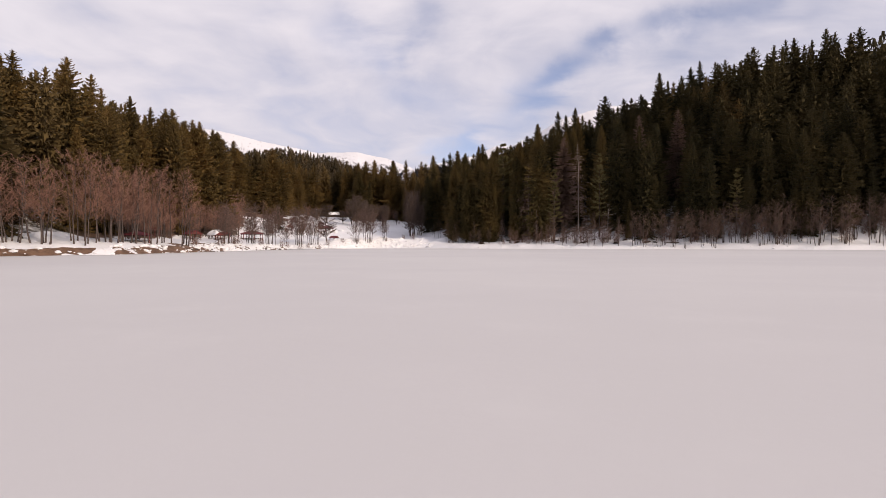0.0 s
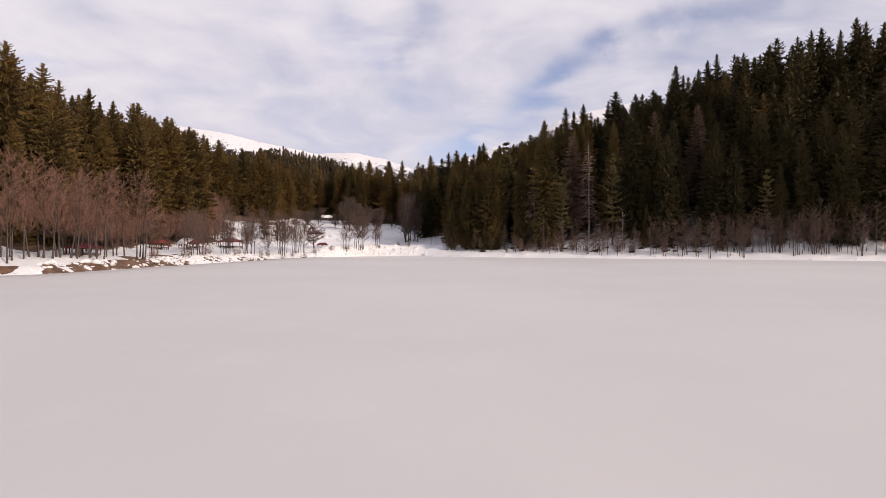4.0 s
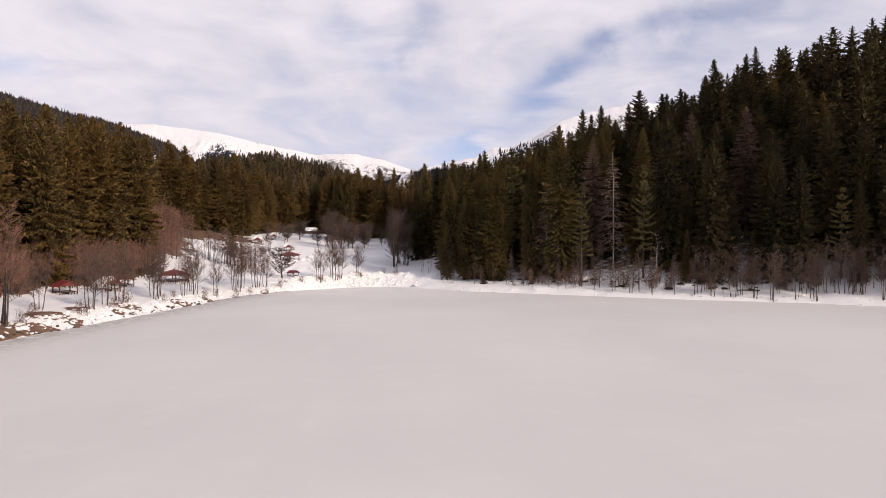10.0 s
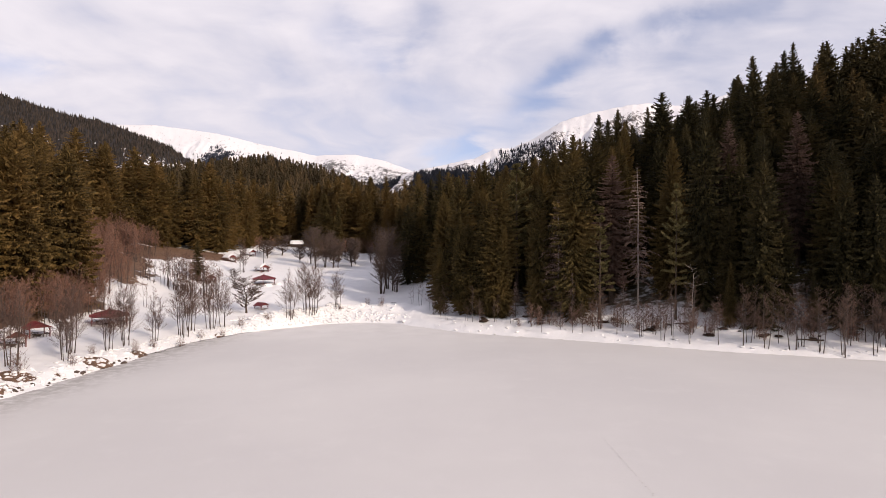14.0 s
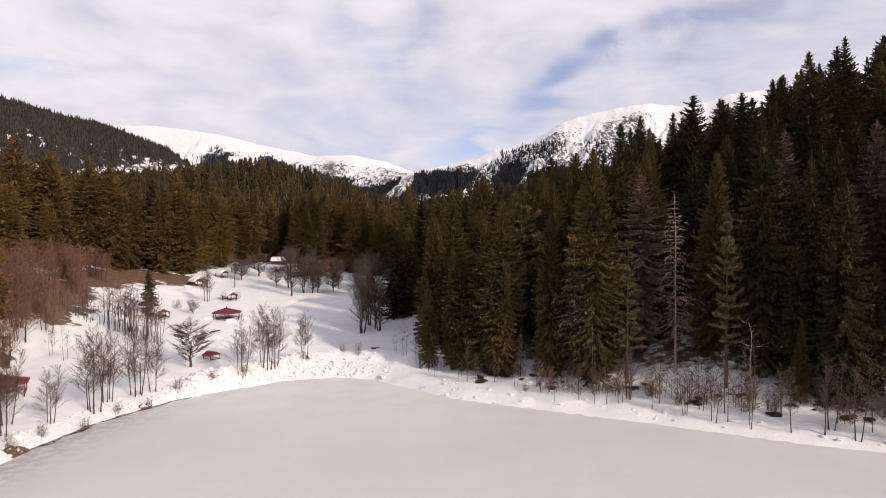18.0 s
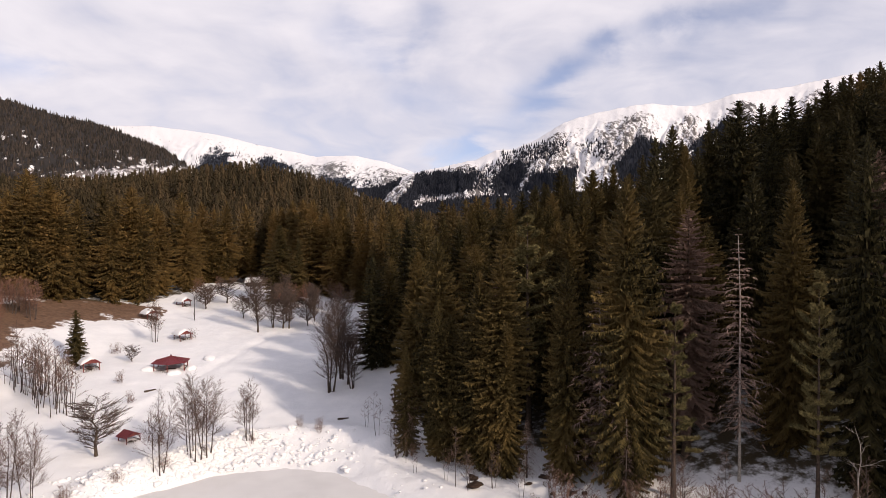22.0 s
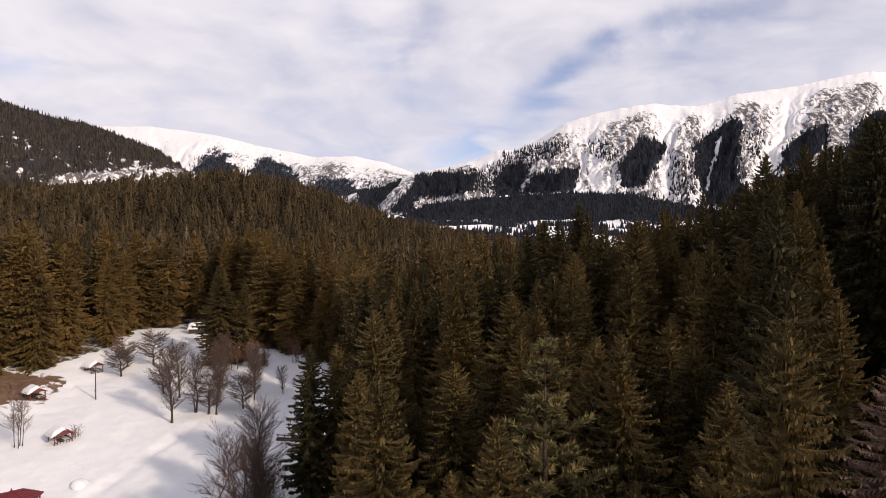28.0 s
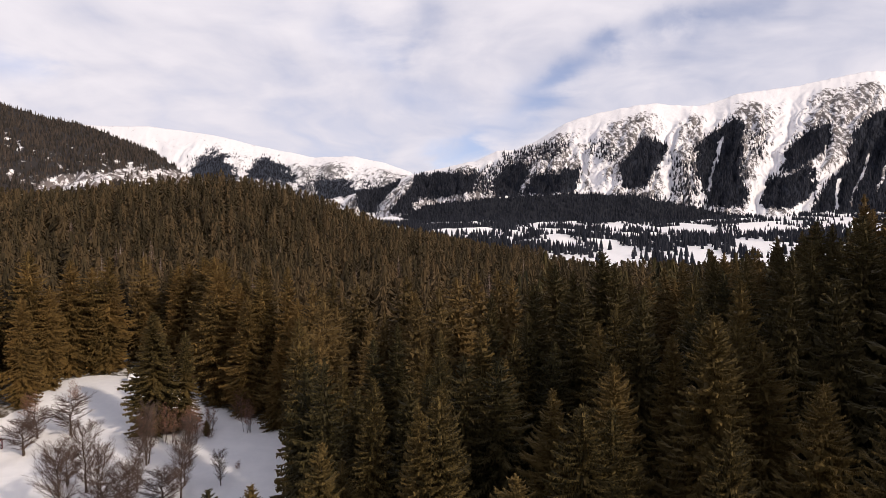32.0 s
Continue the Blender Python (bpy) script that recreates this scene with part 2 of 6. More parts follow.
M_DARK_TWIG = bark("dark_twigs", (0.060, 0.043, 0.036), (0.145, 0.102, 0.084), 2.0)
M_BARK = bark("spruce_bark", (0.035, 0.025, 0.02), (0.11, 0.08, 0.06))
M_GREY_BARK = bark("alder_bark", (0.045, 0.035, 0.032), (0.135, 0.105, 0.092))
M_WHITE_BARK = bark("bleached_wood", (0.20, 0.17, 0.15), (0.42, 0.37, 0.33))
M_TWIG = bark("alder_twigs", (0.12, 0.074, 0.060), (0.25, 0.155, 0.122), 2.0)
M_BANK_TWIG = bark("bank_alder_twigs", (0.085, 0.054, 0.044), (0.19, 0.122, 0.098), 2.0)
M_SHORE_TWIG = bark("shore_alder_twigs", (0.080, 0.052, 0.042), (0.180, 0.115, 0.090), 2.0)
M_RED_TWIG = bark("reddish_twigs", (0.15, 0.078, 0.056), (0.32, 0.175, 0.125), 2.0)
M_RED_ROOF = paint("red_roof_sheet", (0.15, 0.020, 0.025), (0.12, 0.030, 0.030), 1.5, 0.55)
M_RED_WOOD = paint("red_painted_wood", (0.16, 0.035, 0.030), (0.09, 0.045, 0.035), 4.0, 0.65)
M_DARK_WOOD = paint("weathered_wood", (0.055, 0.036, 0.028), (0.12, 0.09, 0.07), 4.0, 0.8)
M_METAL = paint("galvanised_metal", (0.35, 0.34, 0.34), (0.22, 0.21, 0.21), 8.0, 0.5)
M_POLE = paint("dark_pole", (0.06, 0.052, 0.05), (0.12, 0.10, 0.09), 5.0, 0.7)


def cap_snow():
    m = Nodes("settled_snow")
    p = m.place()
    m.bump(m.calc("ADD", m.noise(1.5, 5.0, 0.6, p), m.calc("MULTIPLY", m.noise(14.0, 3.0, 0.6, p), 0.15)), 0.5, 0.15)
    return m.done(m.mix(m.noise(0.8, 4.0, 0.6, p), (0.78, 0.775, 0.785), (0.85, 0.84, 0.84)), 0.6, spec=0.25)


M_CAP = cap_snow()

# ---------------------------------------------------------------- mesh helpers


def mesh_from(name, verts, tris, material, attrs=(), smooth=False):
    """A triangle mesh from arrays."""
    me = bpy.data.meshes.new(name)
    verts, tris = np.asarray(verts, np.float32), np.asarray(tris, np.int32)
    me.vertices.add(len(verts))
    me.vertices.foreach_set("co", verts.ravel())
    me.loops.add(tris.size)
    me.loops.foreach_set("vertex_index", tris.ravel())
    me.polygons.add(len(tris))
    me.polygons.foreach_set("loop_start", np.arange(0, tris.size, tris.shape[1], dtype=np.int32))
    for key, values in attrs:
        me.attributes.new(key, "FLOAT", "POINT").data.foreach_set("value", np.asarray(values, np.float32))
    if smooth:
        me.polygons.foreach_set("use_smooth", np.ones(len(tris), bool))
    me.materials.append(material)
    me.update(calc_edges=True)
    return me


def grid_faces(nu, nv):
    i = np.arange((nu - 1) * (nv - 1))
    a = i // (nv - 1) * nv + i % (nv - 1)
    return np.stack([a, a + nv, a + nv + 1, a + 1], 1)


def part(name, bm, material, parent, label=""):
    """One bmesh as one mesh object under a thing or a part."""
    me = bpy.data.meshes.new(name)
    bm.to_mesh(me)
    bm.free()
    me.materials.append(material)
    ob = new(name, me)
    ob.parent = parent
    return tagged(ob, label)


def child(name, me, parent, label=""):
    ob = new(name, me)
    ob.parent = parent
    return tagged(ob, label)


def box(bm, centre, size, turn=None, bevel=0.0):
    m = Matrix.Translation(centre) @ (turn.to_4x4() if turn is not None else Matrix()) @ Matrix.Diagonal((*size, 1))
    made = bmesh.ops.create_cube(bm, size=1.0, matrix=m)
    if bevel:
        edges = list({e for v in made["verts"] for e in v.link_edges})
        bmesh.ops.bevel(bm, geom=edges, offset=bevel, segments=1, affect="EDGES")
    return made["verts"]


def beam(bm, a, b, w, h=None, sides=4):
    """A straight bar from a to b."""
    a, b = Vector(a), Vector(b)
    d = b - a
    q = d.to_track_quat("Z", "Y").to_matrix().to_4x4()
    m = Matrix.Translation((a + b) / 2) @ q @ Matrix.Diagonal((w, h or w, d.length, 1))
    if sides == 4:
        bmesh.ops.create_cube(bm, size=1.0, matrix=m)
    else:
        bmesh.ops.create_cone(bm, cap_ends=True, segments=sides, radius1=0.5, radius2=0.5, depth=1.0, matrix=m)


# ---------------------------------------------------------------- lie of the land
LAKE = np.array([(-66, -60), (-64, 0), (-60, 50), (-55, 74), (-45.5, 85), (-43.5, 104), (-41.5, 118), (-38.6, 139), (-37.6, 151), (-36, 158),
                 (-31.8, 167), (-20.5, 178.5), (-12, 181), (-6, 180), (-2, 176), (1, 173.5), (7, 167.5), (20.8, 160.8), (32, 155), (44, 148.5),
                 (64, 140.5), (72, 135), (84, 130), (104, 127), (150, 118), (170, 60), (150, -30), (80, -90), (-20, -95)], float)


def inside(poly, x, y):
    hit = np.zeros(np.shape(x), bool)
    for (x0, y0), (x1, y1) in zip(poly, np.roll(poly, -1, 0)):
        hit ^= ((y0 > y) != (y1 > y)) & (x < (x1 - x0) * (y - y0) / (y1 - y0 + 1e-12) + x0)
    return hit


def off_line(poly, x, y, closed=True):
    """The distance to a line of points."""
    best = np.full(np.shape(x), 1e9)
    ends = np.roll(poly, -1, 0) if closed else poly[1:]
    for (x0, y0), (x1, y1) in zip(poly, ends):
        dx, dy = x1 - x0, y1 - y0
        s = np.clip(((x - x0) * dx + (y - y0) * dy) / (dx * dx + dy * dy), 0, 1)
        best = np.minimum(best, np.hypot(x - x0 - s * dx, y - y0 - s * dy))
    return best


def waves(x, y, scale, seed):
    """Smooth made-up unevenness, about -1 to 1."""
    r = np.random.RandomState(seed)
    v = 0
    for k in range(6):
        a, ph, f = r.uniform(0, 6.28), r.uniform(0, 6.28), (0.6 + 0.35 * k) / scale
        v = v + np.sin((x * np.cos(a) + y * np.sin(a)) * f * 6.28 + ph) / (1 + 0.5 * k)
    return v / 3.2


def ease(v):
    v = np.clip(v, 0, 1)
    return v * v * (3 - 2 * v)


def shore(x, y):
    """Metres from the waterline, less than nothing on the lake."""
    d = off_line(LAKE, x, y) + 0.6 * waves(x, y, 9.0, 5) + 0.25 * waves(x, y, 3.0, 6)
    return np.where(inside(LAKE, x, y), -d, d)


RIDGE_X = (-1500, -700, -480, -300, -225, -165, -110, -45, 0, 60, 130, 210)
RIDGE_H = (56, 54, 54, 53, 61, 69, 57, 32, 20, 8, 1, 0)


def land(x, y):
    """The ground's height over the ice."""
    x, y = np.asarray(x, float), np.asarray(y, float)
    d = shore(x, y)
    out = np.maximum(d, 0)
    h = 0.9 * (1 - np.exp(-out / 1.6)) + 0.1 * np.minimum(out, 120)
    # the steep wooded hill on the east bank
    h = h + 35 / (1 + np.exp(-(x - 62) / 22)) * np.clip((out - 6) / 49, 0, 1) ** 0.9 * np.where(y > 215, np.exp(-(((y - 215) / 74) ** 2)), 1.0) * ease((y + 140) / 120)
    # the slope on the west bank
    h = h + 0.25 * np.clip(-58 - x, 0, 200) * np.clip(out / 25, 0, 1) * (1 - 0.92 * ease((y - 180) / 150))
    # the long wooded ridge across the valley's head, with one rounded top
    crest = np.interp(x, RIDGE_X, RIDGE_H) + 2.5 * waves(x, y, 120.0, 17)
    h = h + np.maximum(crest, 0) * np.where(y < 690, np.exp(-(((y - 690) / 215) ** 2)), np.exp(-(((y - 690) / 160) ** 2)))
    # the ground falls away towards the main valley, whose fields rise again far off
    h = h - 4.5 * ease((x - 10) / 90) * ease((y - 360) / 170) * (1 - ease((y - 760) / 260))
    h = h + 0.072 * np.clip(y - 700, 0, 4000) + 0.02 * np.clip(np.abs(x) - 600, 0, 3000)
    h = h + ease((y - 820) / 200) * (15 * waves(x, y, 330.0, 18) + 6 * waves(x, y, 95.0, 19))
    # small unevenness of drifts, ploughed banks and hollows
    rough = np.clip(out / 4, 0, 1)
    h = h + rough * (0.35 * waves(x, y, 22.0, 1) + 0.14 * waves(x, y, 6.0, 2)) + np.clip(out / 1.2, 0, 1) * np.exp(-out / 7) * (0.30 * waves(x, y, 3.2, 3) + 0.18 * waves(x, y, 1.5, 4))
    # a trodden trail through the meadow
    trail = off_line(np.array([(-30, 243), (-32, 235), (-35, 215), (-37.5, 195), (-36, 180)], float), x + 0.5 * waves(x, y, 14.0, 31), y, closed=False)
    h = h - 0.26 * np.exp(-((trail / 0.8) ** 2)) + 0.10 * np.exp(-(((trail - 1.9) / 0.8) ** 2))
    # the ridge of ploughed snow across the lake's head
    bank = off_line(np.array([(-30, 173), (-20, 185.5), (-9, 189), (0, 185)], float), x, y, closed=False)
    h = h + 1.3 * np.exp(-((bank / 2.6) ** 2)) * (1 + 0.5 * waves(x, y, 4.0, 8)) * (d > 0)
    return np.where(d > 0, h, np.maximum(-1.6, 0.35 * d))



def spread(lo, hi, fine_lo, fine_hi, step, grow):
    """Grid lines, close together in the middle and wider outwards."""
    v = list(np.arange(fine_lo, fine_hi + 1e-6, step))
    s = step
    while v[-1] < hi:
        s *= grow
        v.append(v[-1] + s)
    s = step
    while v[0] > lo:
        s *= grow
        v.insert(0, v[0] - s)
    return np.array(v)


MEADOW = np.array([(-62, 60), (-61, 120), (-63, 176), (-78, 186), (-90, 210), (-90, 244), (-76, 256), (-70, 262), (-67.5, 280), (-69, 288), (-71.5, 302), (-67, 308), (-58, 308), (-50, 306), (-45, 305),
                   (-36, 288), (-25, 282.5), (-16, 277), (-9.5, 262), (-3.5, 238), (1, 218), (2.5, 186), (3.5, 170), (-30, 120), (-30, 60)], float)
EARTH_SLOPE = np.array([(-74, 198), (-78, 212), (-81, 232), (-77, 246), (-71, 252)], float)


def build_ground():
    gx, gy = spread(-2600, 2600, -92, 84, 1.0, 1.06), spread(-500, 3300, 66, 310, 1.0, 1.05)
    X, Y = np.meshgrid(gx, gy, indexing="ij")
    X, Y = X.ravel(), Y.ravel()
    Z = land(X, Y)
    d = shore(X, Y)
    # thawed earth: the sunny slope on the west bank, and the foot of the bank under the alders
    earth = 0.95 * np.exp(-((off_line(EARTH_SLOPE, X, Y, closed=False) / 10.5) ** 2)) * ease((waves(X, Y, 21.0, 12) + 0.95) / 0.7)
    earth = np.maximum(earth, 1.1 * np.exp(-(((d - 1.1) / 1.6) ** 2)) * (X < -33) * (Y < 172) * np.where(Y < 112, ease((waves(X, Y, 7.0, 9) + 0.42) / 0.25), ease((waves(X, Y, 9.0, 9) - 0.22) / 0.2)))
    earth = np.maximum(earth, 0.95 * ((X < -54) & (Y < 176) & (Y > 98)) * np.exp(-(((X + 62.5 + 1.5 * waves(X, Y, 17.0, 14)) / 4.6) ** 2)))
    for x, y, rad in ((-43.6, 128, 2.1), (-40.2, 138.2, 2.0), (-45.8, 120.5, 2.0), (-46, 114.5, 2.4), (-38.4, 145.5, 1.3), (-46.5, 106, 2.6)):
        earth = np.maximum(earth, 1.15 * np.exp(-(np.hypot(X - x, Y - y) / rad) ** 4))
    litter = np.where(inside(MEADOW, X, Y), 0.0, ease((d - 8.0) / np.where(X > 2, 9.0, 10.0))) * np.where(X > 2, 0.70, 0.66)
    litter = np.where(Y > 310, 0.62, litter)
    litter = np.where((Y > 900) | ((X > 125) & (Y > 650)), 0.12, litter)
    me = mesh_from("ground", np.stack([X, Y, Z], 1), grid_faces(len(gx), len(gy)), M_SNOW, (("earth", earth), ("litter", litter)), True)
    tagged(new("ground", me), "snow-covered lake shore and meadow with thawed brown earth", "ground", kind="structure")
    lx, ly = np.linspace(-80, 182, 132), np.linspace(-100, 192, 147)
    X, Y = np.meshgrid(lx, ly, indexing="ij")
    X, Y = X.ravel(), Y.ravel()
    d = -shore(X, Y)
    thaw = np.exp(-((np.maximum(d - 1.0, 0) / 3.5) ** 2)) * (X < -25)
    drift = np.maximum(ease((Y - 150 + 5 * waves(X, Y, 24.0, 23)) / 22), 0.7 * np.exp(-((np.maximum(d, 0) / 5.0) ** 2)) * (X > -18))
    Z = 0.02 * waves(X, Y, 30.0, 21) + 0.008 * waves(X, Y, 4.0, 22)
    me = mesh_from("frozen_lake", np.stack([X, Y, Z], 1), grid_faces(len(lx), len(ly)), M_LAKE, (("thaw", thaw), ("drift", drift)), True)
    tagged(new("frozen_lake", me), "flat frozen lake under grey-white snow crust", "lake", kind="structure")


build_ground()

# ---------------------------------------------------------------- mountains


def ridge_from(skyline, depth, eye=(5.0, 90.0, 24.0), level=433.0, reach=1059.6):
    """A ridge line at one depth from the bearings of its crest."""
    s = np.array(skyline, float)
    far = depth - eye[1]
    return eye[0] + far * (s[:, 0] - 784) / reach, eye[2] + far * (level - s[:, 1]) / reach


def woods_on(stands, b, e, soft):
    """How far a place lies inside one of the stands, given by bearing and rise in thousandths seen from the lake's head."""
    best = np.full(b.shape, -1.0)
    for poly in stands:
        q = np.array(poly, float)
        d = off_line(q, b, e)
        best = np.maximum(best, np.where(inside(q, b, e), d, -d) / soft)
    return np.clip(0.62 + 0.5 * best, 0, 1)


def build_mountain(name, label, skyline, depth, foot_depth, foot_z, material, gully, amp, nu, nv, seed, lean=0.6, slant=((0, 0), (1, 0)), stand=None, scrub=None):
    rx, rz = ridge_from(skyline, depth)
    u = np.linspace(rx[0], rx[-1], nu)
    v = np.concatenate([np.linspace(0, 1, nv), 1 + np.linspace(0.04, 0.5, nv // 5)])
    U, V = np.meshgrid(u, v, indexing="ij")
    crest = np.interp(U, rx, rz)
    up = np.minimum(V, 1) ** 1.15
    lean_by = np.interp(U, [a for a, _ in slant], [c for _, c in slant])
    wander = U - lean_by * V + 0.34 * gully * waves(U, V * 700, 2.2 * gully, seed) + 0.10 * gully * waves(U, V * 900, 0.7 * gully, seed + 1) + 0.75 * gully * waves(U, U * 0, 4.0 * gully, seed + 5)
    g1 = 0.5 - 0.5 * np.cos(2 * math.pi * wander / gully)
    g2 = np.abs(np.sin((wander + 37 + 0.35 * gully * waves(U, V * 900, 0.8 * gully, seed + 9)) / (gully * 0.37) * math.pi)) ** 0.8
    g3 = np.abs(np.sin((wander + 11 + 0.30 * gully * waves(U, V * 1100, 0.5 * gully, seed + 15)) / (gully * 0.155) * math.pi)) ** 0.7
    calm = ease((1.0 - V) / 0.28)
    spur = 0.52 * g1 + calm * (0.33 * g2 + 0.15 * g3) + (1 - calm) * 0.29
    bulge = np.minimum(4 * np.minimum(V, 1) * (1.04 - np.minimum(V, 1)), 1)
    Z = foot_z + (crest - foot_z) * up + amp * (spur - 0.6) * bulge + amp * 0.10 * waves(U, V * 240, 80.0, seed + 2) * (0.06 + bulge) + amp * 0.05 * waves(U, V * 500, 34.0, seed + 4) * bulge
    Z = np.where(V > 1, crest - (V - 1) * 0.6 * (crest - foot_z), Z) + np.where(V >= 0.97, 3 * waves(U, V * 100, 60.0, seed + 3), 0)
    Y = foot_depth + (depth - foot_depth) * V - 0.5 * amp * (spur - 0.5) * bulge * (V < 1)
    U = 5 + (U - 5) * (1 - lean * (1 - (Y - 90) / (depth - 90)))
    P = np.stack([U.ravel(), Y.ravel(), Z.ravel()], 1)
    b, e = 1000 * (U - 5) / (Y - 90), 1000 * (Z - 24) / (Y - 90)
    wood = np.zeros(U.shape) if stand is None else stand(b, e, V, spur)
    bare = np.full(U.shape, 0.4) if scrub is None else scrub(b, e, V, spur)
    me = mesh_from(name, P, grid_faces(nu, len(v)), material, (("stand", wood.ravel()), ("scrub", bare.ravel())), True)
    tagged(new(name, me), label, "mountain", kind="structure")
    return U, Y, Z, V, spur


# wood colours tinted blue for distant haze, except on the western hill
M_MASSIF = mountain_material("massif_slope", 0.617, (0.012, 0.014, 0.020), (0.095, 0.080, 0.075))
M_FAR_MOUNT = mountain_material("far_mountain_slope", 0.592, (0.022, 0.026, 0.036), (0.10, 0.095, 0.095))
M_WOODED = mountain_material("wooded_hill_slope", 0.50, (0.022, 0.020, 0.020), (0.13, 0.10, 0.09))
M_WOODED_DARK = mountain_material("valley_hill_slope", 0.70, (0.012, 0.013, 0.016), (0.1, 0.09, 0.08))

# stands of dark forest between the avalanche chutes
EAST_STANDS = (((289, 132), (325, 177), (361, 164), (344, 129), (321, 99), (289, 99)),
               ((409, 164), (438, 184), (473, 209), (484, 184), (479, 138), (489, 101), (482, 70), (429, 70), (416, 120)),
               ((548, 127), (565, 166), (588, 184), (625, 200), (620, 161), (593, 143), (565, 127)),
               ((513, 70), (528, 110), (565, 118), (587, 133), (604, 101), (588, 83), (560, 66)),
               ((593, 59), (620, 101), (657, 138), (664, 184), (698, 216), (767, 230), (785, 55)))
SPUR_STANDS = (((131, 90), (147, 115), (174, 118), (218, 127), (212, 94)),
               ((83, 103), (96, 129), (126, 138), (135, 120), (118, 87), (87, 86)),
               ((-133, 94), (-87, 112), (-42, 118), (52, 121), (47, 94), (-5, 83), (-46, 87), (-53, 59), (-133, 59)))
THIN_STANDS = (((370, 152), (401, 143), (415, 87), (370, 83)), ((493, 184), (521, 190), (516, 145), (497, 144)),
               ((135, 136), (161, 170), (201, 167), (190, 149)), ((232, 158), (243, 177), (269, 166), (287, 155), (271, 138)),
               ((293, 87), (372, 81), (436, 72), (293, 63)), ((14, 101), (87, 138), (106, 164), (147, 173), (142, 129), (69, 87)))
NORTH_STANDS = (((-413, 113), (-407, 137), (-382, 154), (-360, 147), (-339, 128), (-337, 112)),
                ((-319, 113), (-310, 137), (-293, 144), (-273, 137), (-254, 117), (-253, 108)),
                ((-208, 108), (-171, 112), (-125, 96), (-88, 91), (-88, 54), (-208, 73)))
CHUTES = (((452, 178), (428, 95)), ((640, 110), (632, 60)), ((690, 150), (655, 70)), ((735, 190), (700, 90)))


def ragged(b, e, seed):
    return 6.5 * waves(b, e, 34.0, seed) + 5.0 * waves(b, e, 12.0, seed + 1) + 3.0 * waves(b, e, 5.0, seed + 2)


def east_stand(b, e, V, spur):
    k = ragged(b, e, 401)
    w = np.maximum(woods_on(EAST_STANDS + SPUR_STANDS, b + k, e + 0.7 * k, 9.0), 0.40 * (woods_on(THIN_STANDS, b + k, e, 7.0) > 0.5), 0.33 * (spur > 0.5) * ease((0.86 - V) / 0.2))
    for line in CHUTES:
        w = w * (1 - np.exp(-((off_line(np.array(line, float), b + 0.5 * k, e, closed=False) / 3.0) ** 2)))
    open_snow = np.exp(-((off_line(np.array(((-58, 110), (-72, 92), (-98, 64)), float), b + k, e + k, closed=False) / 11.0) ** 4))
    return w * (1 - open_snow) * (V < 0.97)


def east_scrub(b, e, V, spur):
    return np.clip(ease((1.0 - V) / 0.16) * (1.45 * spur - 0.10) + 0.25 * (b < 240) * ease((0.99 - V) / 0.2) - 0.10 * ease((0.25 - V) / 0.2), 0, 1)


def west_stand(b, e, V, spur):
    """Closed forest on the upper ridge, thin brown woods with open snow on the spur below it."""
    low = ease((206 - 0.20 * (b + 720) - e + 7 * waves(b, e, 60.0, 415)) / 14)
    open_slope = np.exp(-(((e - 112 - 0.06 * (b + 600)) / 15) ** 2)) * ease((b + 660) / 40) * (0.55 + 0.9 * waves(b, e * 2.2, 60.0, 411) + 0.5 * waves(b, e * 2, 15.0, 412))
    spots = ease((waves(b, e * 1.5, 34.0, 413) + 0.7 * waves(b, e, 11.0, 414) - 0.35) / 0.5) * 0.40
    return np.clip(1 - low * (0.32 + spots) - 0.9 * open_slope, 0, 1)


def north_stand(b, e, V, spur):
    k = ragged(b, e, 421)
    return np.maximum(woods_on(NORTH_STANDS, b + 2.0 * k, e + 1.0 * k + 4 * waves(b, e, 17.0, 424), 16.0), (0.38 + 0.16 * waves(b, e * 2, 30.0, 423)) * ease((0.84 - V) / 0.25) * (b > -420))


def north_scrub(b, e, V, spur):
    return np.clip(0.25 + 0.85 * spur * ease((0.97 - V) / 0.2) * ease((b + 420) / 120), 0, 1)


east = build_mountain("mountain_east", "steep snowy massif with rock ribs and dark wooded spurs",
                      [(560, 350), (640, 338), (690, 320), (760, 298), (840, 284), (878, 264), (905, 264), (950, 246), (1000, 216), (1050, 200), (1150, 184), (1220, 191), (1290, 170), (1390, 155), (1510, 132), (1600, 128), (1750, 110), (2000, 160)],
                      3400, 2350, 120, M_MASSIF, 330.0, 80.0, 700, 150, 31, 0.95, ((300, 40), (1200, 150), (1800, 320), (2300, 520)), east_stand, east_scrub)
north = build_mountain("mountain_north", "smooth snow-white mountain with scattered trees",
                       [(-100, 235), (120, 216), (200, 222), (270, 221), (330, 229), (400, 241), (470, 258), (520, 268), (560, 277), (630, 275), (680, 286), (725, 303), (760, 325), (860, 380)],
                       4150, 2900, 150, M_FAR_MOUNT, 620.0, 60.0, 320, 90, 41, 0.9, ((0, 0), (1, 0)), north_stand, north_scrub)
west = build_mountain("mountain_west", "dark wooded hill with snow showing low down",
                      [(-500, 60), (-200, 110), (0, 172), (60, 188), (120, 206), (200, 224), (250, 246), (300, 266), (345, 297), (400, 330), (470, 365)],
                      1900, 1150, 60, M_WOODED, 260.0, 40.0, 300, 90, 51, 0.6, ((0, 0), (1, 0)), west_stand)
